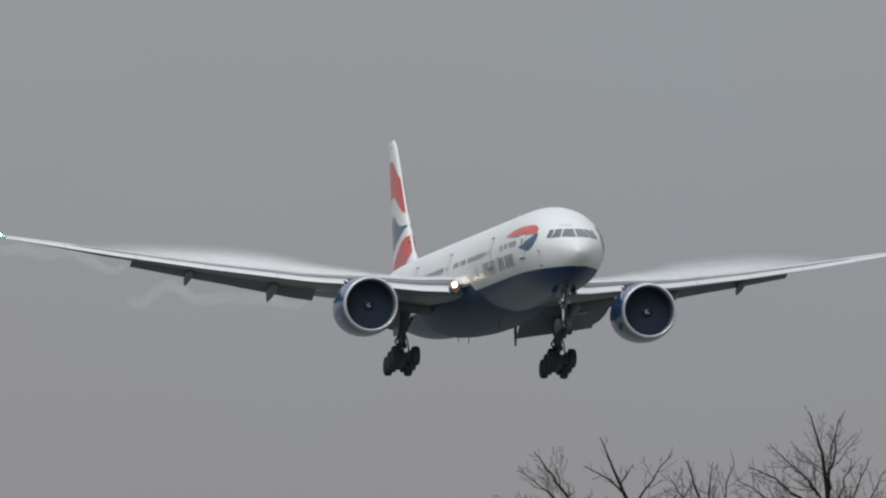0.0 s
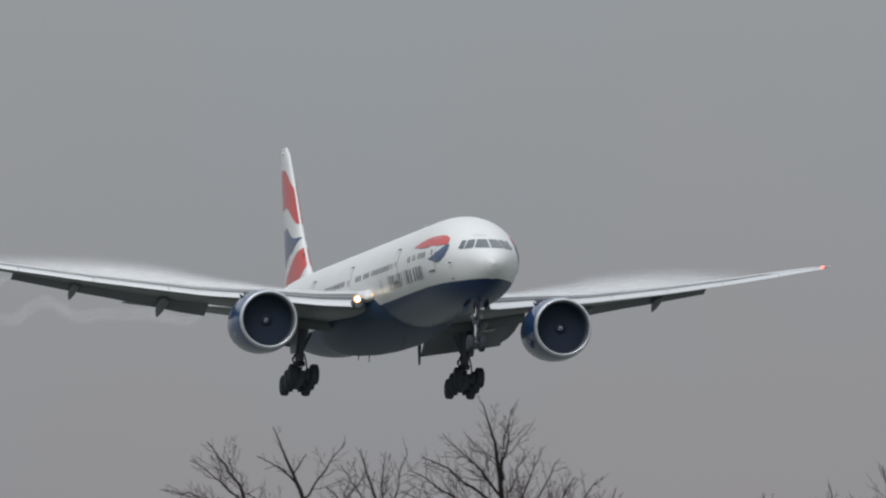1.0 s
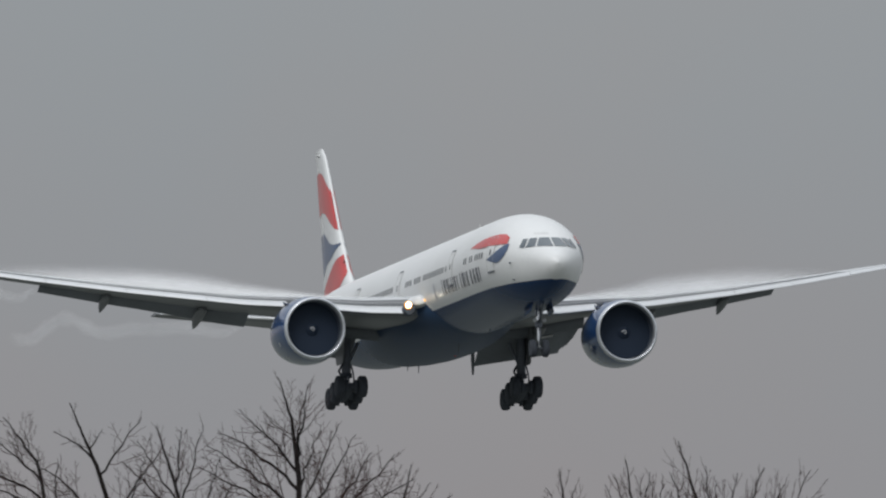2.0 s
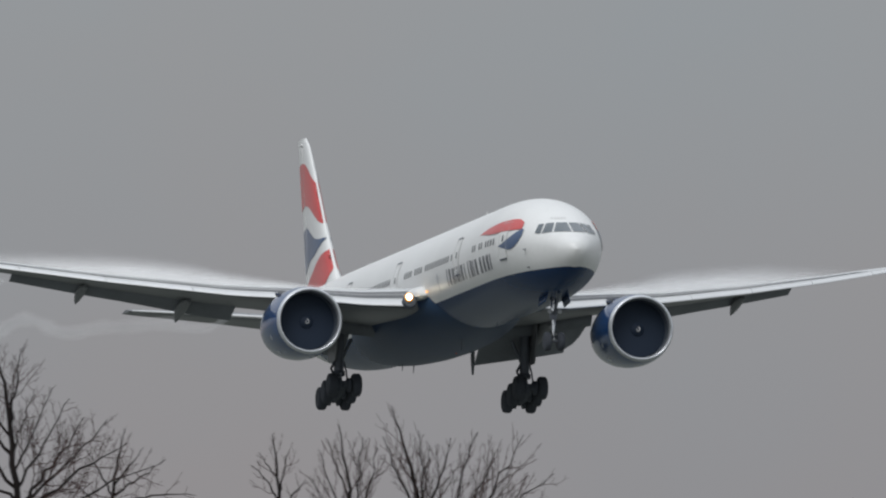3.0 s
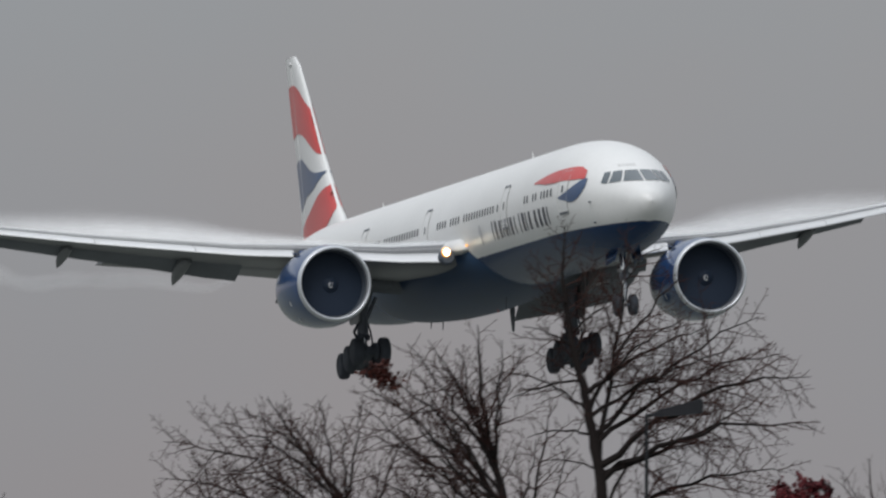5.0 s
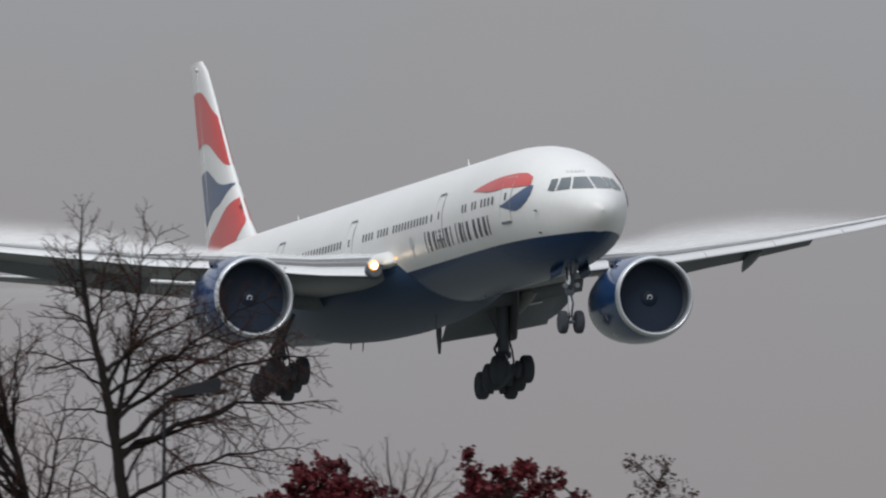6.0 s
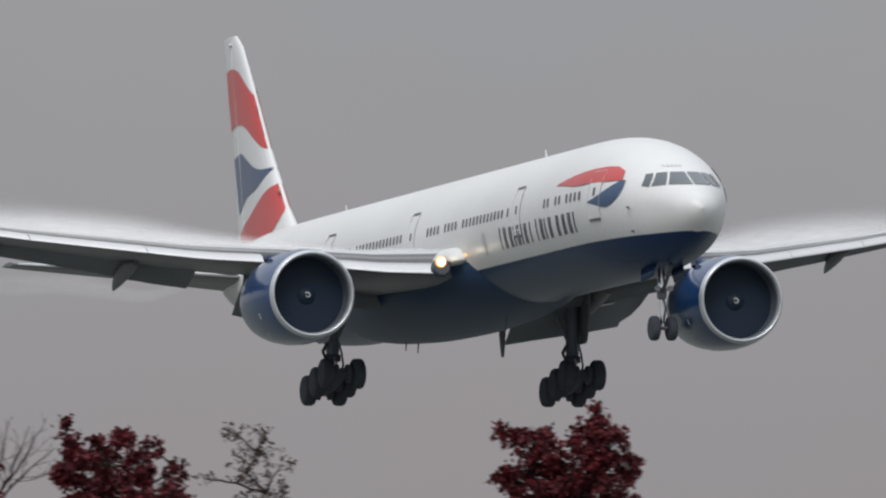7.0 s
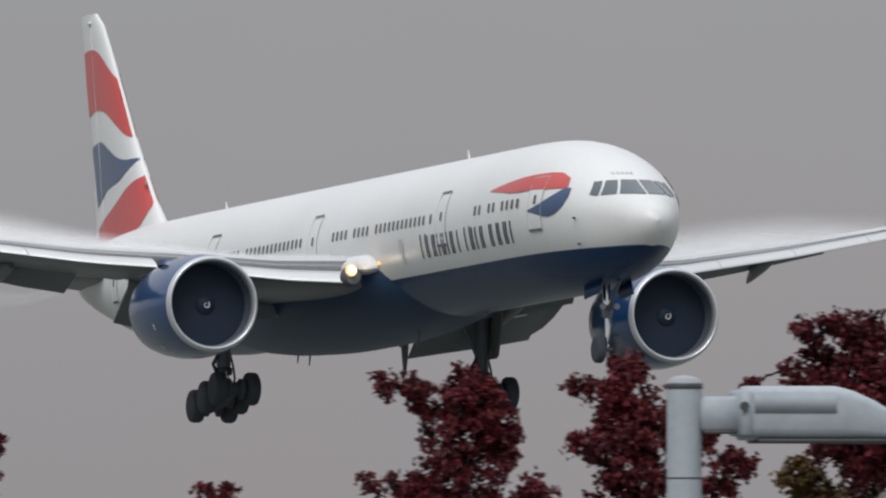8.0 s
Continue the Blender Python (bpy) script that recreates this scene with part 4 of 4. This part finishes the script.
def bare_tree(seed, far, stem, limbs, r, lift=.15, thick=1.0, girth=.74, label="bare grey-brown deciduous tree with fine upright twigs"):
    """A leafless tree. stem: bearings of its main stem, low to high; limbs: (share of the stem, tip bearing u, v, bow)."""
    rng = random.Random(seed)
    low = bearing(*stem[0], far)
    foot = Vector((low.x, low.y, 0))
    tree = new("bare_tree")
    tree.location = foot
    tagged(tree, label, "tree", "bare trees beside the approach")
    wood, twigs = ([], []), ([], [])
    marks = [bearing(*q, far) - foot for q in stem]
    thin_tube(wood, limb_path(rng, Vector((0, 0, 0)), marks[0], 0, 5, .004), r * 1.3, r, 10)
    line = []
    for a, b in zip(marks, marks[1:]):
        line += limb_path(rng, a, b, 0, 6, .01)[:-1]
    line.append(marks[-1])
    thin_tube(wood, line, r, .009, 8)
    sprout(rng, twigs, line[len(line) // 3:], r * .3, 0, lift, thick, girth)
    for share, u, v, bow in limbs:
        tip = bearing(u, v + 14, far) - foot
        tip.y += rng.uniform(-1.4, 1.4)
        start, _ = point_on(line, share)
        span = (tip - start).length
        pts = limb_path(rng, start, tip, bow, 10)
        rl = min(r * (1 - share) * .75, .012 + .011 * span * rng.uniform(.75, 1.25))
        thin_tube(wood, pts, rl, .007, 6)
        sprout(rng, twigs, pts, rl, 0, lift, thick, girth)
    part("trunk", wood, BARK, tree, "dark bare trunk and boughs")
    tagged(part("branchwork", twigs, TWIG, tree, "fine bare twigs"), kind="stuff")
    return tree


def placed(du, dv, rows):
    """Limb rows (share, u, v, bow) whose bearings are shifted by (du, dv)."""
    return [(q[0], q[1] + du, q[2] + dv, q[3]) for q in rows]


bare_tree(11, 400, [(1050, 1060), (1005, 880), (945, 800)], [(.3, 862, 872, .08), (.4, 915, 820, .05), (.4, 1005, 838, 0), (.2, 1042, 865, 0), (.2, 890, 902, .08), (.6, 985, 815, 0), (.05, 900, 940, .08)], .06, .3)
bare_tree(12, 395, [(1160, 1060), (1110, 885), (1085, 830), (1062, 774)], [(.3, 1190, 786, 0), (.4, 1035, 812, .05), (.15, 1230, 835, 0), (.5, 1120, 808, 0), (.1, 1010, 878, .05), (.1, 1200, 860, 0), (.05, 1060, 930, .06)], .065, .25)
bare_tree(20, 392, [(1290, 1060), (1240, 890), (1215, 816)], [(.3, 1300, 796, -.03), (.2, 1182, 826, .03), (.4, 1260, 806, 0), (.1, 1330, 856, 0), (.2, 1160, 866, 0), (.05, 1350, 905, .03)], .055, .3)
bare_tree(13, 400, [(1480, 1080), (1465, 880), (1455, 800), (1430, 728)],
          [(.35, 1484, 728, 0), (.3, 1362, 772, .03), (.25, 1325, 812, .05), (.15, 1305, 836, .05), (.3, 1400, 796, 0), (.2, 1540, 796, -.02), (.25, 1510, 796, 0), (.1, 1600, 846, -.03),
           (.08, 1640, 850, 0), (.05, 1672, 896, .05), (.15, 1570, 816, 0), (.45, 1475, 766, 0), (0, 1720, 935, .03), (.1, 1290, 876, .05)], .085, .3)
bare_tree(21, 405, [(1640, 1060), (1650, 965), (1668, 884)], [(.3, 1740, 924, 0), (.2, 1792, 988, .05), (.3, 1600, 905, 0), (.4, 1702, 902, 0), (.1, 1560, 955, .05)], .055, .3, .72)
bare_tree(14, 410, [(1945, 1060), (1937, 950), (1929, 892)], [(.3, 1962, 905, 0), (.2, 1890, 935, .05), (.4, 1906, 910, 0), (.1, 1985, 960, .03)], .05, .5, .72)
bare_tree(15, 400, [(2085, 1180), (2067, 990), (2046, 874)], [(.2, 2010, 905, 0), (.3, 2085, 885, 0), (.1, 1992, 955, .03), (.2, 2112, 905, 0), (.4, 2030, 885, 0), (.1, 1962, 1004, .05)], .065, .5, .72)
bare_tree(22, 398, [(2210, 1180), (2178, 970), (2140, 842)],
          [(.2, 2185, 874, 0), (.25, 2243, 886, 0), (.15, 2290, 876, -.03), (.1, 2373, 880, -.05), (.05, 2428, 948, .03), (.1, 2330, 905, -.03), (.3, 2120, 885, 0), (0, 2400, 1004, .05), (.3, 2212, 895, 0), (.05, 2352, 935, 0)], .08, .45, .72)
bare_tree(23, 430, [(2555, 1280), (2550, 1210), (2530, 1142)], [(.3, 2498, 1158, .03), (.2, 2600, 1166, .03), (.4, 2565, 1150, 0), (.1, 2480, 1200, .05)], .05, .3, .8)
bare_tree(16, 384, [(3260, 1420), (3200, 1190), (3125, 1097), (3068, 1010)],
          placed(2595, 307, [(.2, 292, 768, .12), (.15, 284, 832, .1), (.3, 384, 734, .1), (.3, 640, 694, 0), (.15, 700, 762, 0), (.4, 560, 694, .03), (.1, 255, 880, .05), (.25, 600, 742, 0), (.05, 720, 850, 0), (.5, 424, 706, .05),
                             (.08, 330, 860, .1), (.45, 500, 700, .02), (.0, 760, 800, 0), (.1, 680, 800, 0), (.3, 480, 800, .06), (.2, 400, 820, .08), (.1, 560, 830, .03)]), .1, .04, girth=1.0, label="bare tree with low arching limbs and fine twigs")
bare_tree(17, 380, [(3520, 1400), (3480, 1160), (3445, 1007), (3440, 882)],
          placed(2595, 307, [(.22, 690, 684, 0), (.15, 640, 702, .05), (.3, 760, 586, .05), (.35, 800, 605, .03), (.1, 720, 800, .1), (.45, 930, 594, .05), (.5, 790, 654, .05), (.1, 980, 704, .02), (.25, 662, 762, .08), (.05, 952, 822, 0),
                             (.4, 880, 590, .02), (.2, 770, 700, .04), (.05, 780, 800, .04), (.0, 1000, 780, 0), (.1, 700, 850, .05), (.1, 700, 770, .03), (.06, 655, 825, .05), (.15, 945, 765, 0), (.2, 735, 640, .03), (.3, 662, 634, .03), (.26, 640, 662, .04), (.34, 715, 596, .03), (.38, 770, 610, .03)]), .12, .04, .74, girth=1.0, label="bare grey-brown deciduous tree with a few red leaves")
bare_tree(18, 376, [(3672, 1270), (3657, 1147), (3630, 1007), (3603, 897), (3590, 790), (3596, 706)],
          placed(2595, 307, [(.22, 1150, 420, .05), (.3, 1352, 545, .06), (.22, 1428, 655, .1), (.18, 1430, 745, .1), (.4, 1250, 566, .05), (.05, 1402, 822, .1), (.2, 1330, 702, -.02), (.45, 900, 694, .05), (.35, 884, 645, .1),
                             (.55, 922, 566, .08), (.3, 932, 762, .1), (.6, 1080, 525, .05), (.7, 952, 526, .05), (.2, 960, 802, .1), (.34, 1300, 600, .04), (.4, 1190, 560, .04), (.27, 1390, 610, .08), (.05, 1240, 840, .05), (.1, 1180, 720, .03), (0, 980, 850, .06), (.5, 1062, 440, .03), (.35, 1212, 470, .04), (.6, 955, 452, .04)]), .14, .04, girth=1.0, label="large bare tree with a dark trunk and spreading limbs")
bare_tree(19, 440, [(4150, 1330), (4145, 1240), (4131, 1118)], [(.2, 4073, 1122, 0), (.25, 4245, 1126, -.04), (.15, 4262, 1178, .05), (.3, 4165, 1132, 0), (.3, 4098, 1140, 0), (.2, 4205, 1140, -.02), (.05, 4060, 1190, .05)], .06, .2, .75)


def leafage(rng, leaves, centre, size, count, h0, h1):
    """A clump of small folded leaves round a point."""
    lv, lf = leaves
    for _ in range(count):
        c = centre + Vector((rng.gauss(0, .42), rng.gauss(0, .42), rng.gauss(0, .40))) * size
        up = Vector((rng.gauss(0, .8), rng.gauss(0, .8), rng.gauss(.45, .6))).normalized()
        a = up.cross(Vector((rng.gauss(0, 1), rng.gauss(0, 1), rng.gauss(0, 1)))).normalized()
        b = up.cross(a)
        h = rng.uniform(h0, h1)
        k = len(lv)
        fold = up * (h * .35)
        lv += [c - a * h, c + b * (h * .8) - fold, c + a * (h * 1.1), c - b * (h * .8) - fold]
        lf += [(k, k + 1, k + 2), (k, k + 2, k + 3)]


def cluster_of_leaves():
    """The tuft of red leaves left on one bough."""
    rng = random.Random(77)
    leaves = ([], [])
    for x, z, n in ((0, 0, 190), (-.16, .07, 80), (.2, -.12, 130), (.1, .16, 90), (.3, -.3, 60), (.0, -.22, 60), (-.42, -.02, 14), (.45, -.12, 30)):
        leafage(rng, leaves, Vector((x * .9, 0, z * .9)), .17, n, .026, .05)
    ob = new("leaf_tuft", to_mesh("leaf_tuft", *leaves, LEAF_RUST, False))
    ob.location = bearing(3268, 968, 377)
    tagged(ob, "tuft of dark red leaves left on a bough", "leaves", kind="stuff")


cluster_of_leaves()


def maple(seed, far, stem_u, fork_v, crown, mat=None, dense=1.0, per=27, leaf=(.036, .068), label="dark red autumn maple tree with leafy clumps", r=.1):
    """A leafy tree. crown: masses of foliage as (u, v, half width, half height)."""
    rng = random.Random(seed)
    fork = bearing(stem_u, fork_v, far)
    foot = Vector((fork.x, fork.y, 0))
    tree = new("maple_tree")
    tree.location = foot
    tagged(tree, label, "tree", "maple trees beside the approach")
    wood, twigs, leaves = ([], []), ([], []), ([], [])
    top = Vector((0, 0, fork.z))
    thin_tube(wood, limb_path(rng, Vector((0, 0, 0)), top, 0, 6, .004), r * 1.2, r, 10)
    unit = far / PX
    joints = [top]
    for u, v, hw, hh in sorted(crown, key=lambda q: -q[1]):
        hh = hh * 1.2
        mid = bearing(u, v, far) - foot
        mid.y += rng.uniform(-.3, .3)
        start = min(joints, key=lambda q: (q - mid).length + (2.0 if q.z > mid.z - .05 else 0))
        joints.append(mid)
        bough_pts = limb_path(rng, start, mid, rng.uniform(-.02, .1), 8)
        thin_tube(wood, bough_pts, min(r * .6, .03), .008, 6)
        for _ in range(max(3, int(math.pi * hw * hh / 150 * dense))):
            a, q = rng.uniform(0, 6.2832), math.sqrt(rng.random())
            spot = mid + Vector((math.cos(a) * q * hw * unit, rng.uniform(-.8, .8) * hw * unit, math.sin(a) * q * hh * unit))
            base, _ = point_on(bough_pts, rng.uniform(.55, 1))
            if (spot - base).length > .05:
                thin_tube(twigs, limb_path(rng, base, spot, rng.uniform(-.03, .08), 4, .03), .0075, .004)
            leafage(rng, leaves, spot, rng.uniform(.10, .19), int(per * rng.uniform(.5, 1.3)), *leaf)
        # a few loose sprigs past the edge
        for _ in range(2):
            a = rng.uniform(.2, 2.9)
            spot = mid + Vector((math.cos(a) * hw * unit * 1.15, 0, math.sin(a) * hh * unit * 1.2))
            thin_tube(twigs, limb_path(rng, mid, spot, 0, 4, .02), .006, .004)
            leafage(rng, leaves, spot, .09, int(6 * dense) + 2, *leaf)
    part("trunk", wood, BARK, tree, "dark trunk and boughs")
    tagged(part("branchwork", twigs, TWIG, tree, "fine twigs"), kind="stuff")
    tagged(part("crown", leaves, mat or LEAF, tree, "clumps of small autumn leaves", False), kind="stuff")
    return tree


def crown_at(du, dv, rows):
    """Crown rows (u, v, half width, half height) shifted by (du, dv)."""
    return [(u + du, v + dv, hw, hh) for u, v, hw, hh in rows]


maple(31, 330, 4030, 1420, crown_at(3781, 373, [(225, 806, 42, 14), (270, 800, 18, 9), (235, 834, 58, 20), (190, 868, 70, 26), (300, 862, 70, 26), (120, 872, 20, 12), (250, 920, 130, 35)]))
maple(32, 330, 4370, 1420, crown_at(3781, 373, [(500, 820, 24, 18), (496, 778, 5, 4), (560, 822, 28, 18), (588, 806, 24, 14), (648, 820, 13, 12), (570, 855, 85, 30), (690, 864, 17, 16), (498, 868, 26, 22), (600, 920, 110, 40)]))
maple(33, 345, 4605, 1400, crown_at(3781, 373, [(800, 795, 22, 14), (850, 800, 22, 14), (835, 830, 40, 18), (880, 850, 26, 9), (815, 865, 40, 16), (850, 900, 60, 20), (740, 875, 16, 8)]), LEAF_DULL, .8, 11, (.022, .044), "half-bare tree with a few dull brown leaves", .05)
maple(34, 330, 5170, 1440, crown_at(3781, 373, [(1264, 788, 11, 6), (1290, 802, 20, 14), (1324, 816, 32, 22), (1433, 768, 15, 20), (1432, 790, 36, 14), (1452, 822, 46, 30), (1388, 815, 22, 9), (1392, 852, 52, 28),
                                                 (1268, 872, 20, 11), (1336, 862, 60, 28), (1484, 858, 32, 22), (1390, 915, 110, 40)]))
maple(35, 350, 5690, 1480, crown_at(5287, 440, [(362, 868, 12, 8), (400, 872, 26, 9), (380, 900, 40, 18)]))
maple(36, 310, 6100, 1440, crown_at(5287, 440, [(668, 676, 12, 8), (708, 684, 38, 17), (742, 704, 24, 20), (835, 685, 46, 28), (795, 735, 52, 32), (870, 740, 40, 34), (900, 785, 30, 26), (830, 800, 80, 34), (705, 862, 55, 18),
                                                 (652, 856, 14, 11), (800, 868, 95, 32), (940, 868, 44, 18), (830, 930, 130, 40)]))
maple(37, 300, 6400, 1440, crown_at(5287, 440, [(1110, 648, 28, 20), (1030, 690, 30, 14), (1068, 694, 30, 18), (1114, 692, 46, 30), (1104, 742, 58, 28), (1024, 788, 24, 15), (1090, 794, 62, 30), (1150, 770, 60, 40), (1130, 850, 66, 30),
                                                 (1290, 822, 44, 20), (1262, 870, 34, 16), (1100, 915, 70, 40), (1240, 780, 30, 20)]))
maple(38, 290, 6820, 1440, crown_at(5287, 440, [(1410, 580, 13, 10), (1436, 600, 18, 14), (1486, 576, 40, 18), (1538, 596, 34, 34), (1452, 634, 24, 22), (1528, 642, 50, 24), (1402, 656, 15, 9), (1330, 680, 12, 5), (1490, 676, 90, 20), (1580, 690, 70, 50),
                                                 (1520, 760, 90, 40), (1560, 830, 70, 40), (1480, 800, 40, 18), (1640, 640, 60, 60), (1660, 780, 90, 80)]))
maple(39, 292, 6720, 1440, crown_at(5287, 440, [(1412, 838, 40, 20), (1440, 868, 50, 22), (1480, 905, 70, 30)]), LEAF_BROWN, label="brown and olive autumn tree with leafy clumps", r=.07)


# ---- lamp posts ----
def build_pole_lamp():
    """White post with a side arm and a long lamp head."""
    far = 85.0
    mpp = far / PX
    top = bearing(6498, 1117, far)
    post = new("lamp_post")
    post.location = (top.x, top.y, 0)
    tagged(post, "weathered white lamp post with a long side lamp head", "street lamp")
    h = top.z
    r = 31 * mpp
    part("post", turned([(0, r * 1.15), (.1, r * 1.15), (.14, r), (h, r)], (0, 0, 0), 28, "z"), POLE, post)
    part("base_plate", box(-.2, .2, -.2, .2, 0, .03), POLE, post)
    part("cap", turned([(h - .022, r * 1.04), (h - .008, r * 1.04), (h - .006, r * .98), (h + .012, r * .9), (h + .026, r * .6), (h + .032, .01)], (0, 0, 0), 28, "z"), LENS, post, "grey domed cap")
    part("cap_band", turned([(h - .03, r * 1.03), (h - .028, r * 1.055), (h - .008, r * 1.055), (h - .006, r * 1.03)], (0, 0, 0), 28, "z"), CAP, post, "dark cap rim")
    part("band", turned([(h - .44, r * 1.02), (h - .437, r * 1.03), (h - .433, r * 1.02)], (0, 0, 0), 28, "z"), CAP, post)
    z0, z1 = h - 88 * mpp, h - 25 * mpp
    arm = part("arm", box(r * .8, r + 80 * mpp, -.07, .07, z0, z1, .12), POLE, post)
    x0 = r + 72 * mpp
    za, zb = h - 103 * mpp, h - 6 * mpp
    rings = []
    for x, k in ((x0, .93), (x0 + .015, 1.0), (x0 + .42, 1.0), (x0 + .50, .92), (x0 + .60, .74), (x0 + .70, .5), (x0 + .74, .3)):
        top_z = za + (zb - za) * k
        w = .17 * (1 if x < x0 + .5 else .9)
        hm, hh = (za + top_z) / 2, (top_z - za) / 2
        ring = []
        for a in range(24):
            c, sn = math.cos(math.pi * a / 12), math.sin(math.pi * a / 12)
            ring.append(Vector((x, w * math.copysign(abs(c) ** .45, c), hm + hh * math.copysign(abs(sn) ** .45, sn))))
        rings.append(ring)
    head = part("lamp_head", loft(rings), POLE, post, "long tapered lamp housing")
    part("gasket", box(x0 + .05, x0 + .72, -.15, .15, za - .012, za + .008, .2), CAP, head, "dark grimy seal under the housing")
    part("cover_panel", loft([[Vector((x0 + d, -.1712, za + .125)), Vector((x0 + d, -.174, za + .125)), Vector((x0 + d, -.174, zb - .03)), Vector((x0 + d, -.1712, zb - .03))] for d in (.03, .41)]), POLE_GREY, head, "greyer flat cover panel")
    part("arm_seal", box(r, r + 76 * mpp, -.072, .072, z0 - .008, z0 + .006, .2), CAP, arm)
    part("clamp", box(x0 - .03, x0 + .02, -.18, .18, za + .02, zb - .02, .2), POLE, post)
    part("bolt", turned([(-.2, .022), (-.182, .022), (-.18, .01)], (x0 - .02, 0, (za + zb) / 2 + .03), 8, "y"), CAP, post)
    part("lens", box(x0 + .08, x0 + .55, -.12, .12, za - .006, za + .004, .2), LENS, post)


build_pole_lamp()


def build_far_lamp():
    """Tall street lamp with a flat dark head, seen through the bare tree."""
    far = 366.0
    c = bearing(3795, 1033, far)
    lamp = new("street_lamp")
    lamp.location = (c.x - .62, c.y, 0)
    tagged(lamp, "tall street lamp with a flat dark head", "street lamp")
    part("post", tube([(0, 0, 0), (0, 0, c.z - .5), (0, 0, c.z - .08)], [.06, .036, .03], 12), SHADE, lamp)
    part("arm", tube([(0, 0, c.z - .12), (.3, 0, c.z - .06)], .035, 8), SHADE, lamp)
    rings = []
    for x, lo, hi, w in ((.12, -.13, -.07, .08), (.3, -.13, .02, .2), (.75, -.10, .13, .24), (1.06, -.07, .22, .22), (1.1, -.06, .18, .18)):
        rings.append([Vector((x, -w, c.z + lo)), Vector((x, w, c.z + lo)), Vector((x, w * .8, c.z + hi)), Vector((x, -w * .8, c.z + hi))])
    part("lamp_head", loft(rings), SHADE, lamp, "dark flat wedge shaped head", False)


build_far_lamp()


def motions():
    """The aircraft's approach and the slow turn of its two fans."""
    walk(jet, [(t, pose(x, y, z, roll, pitch, yaw)) for t, x, y, z, roll, pitch, yaw in FLIGHT])
    for fan, at in FANS:
        walk(fan, [(i * 0.25, Matrix.Translation(at) @ pose(0, 0, 0, 70 * i, 0, 0)) for i in range(33)])


motions()
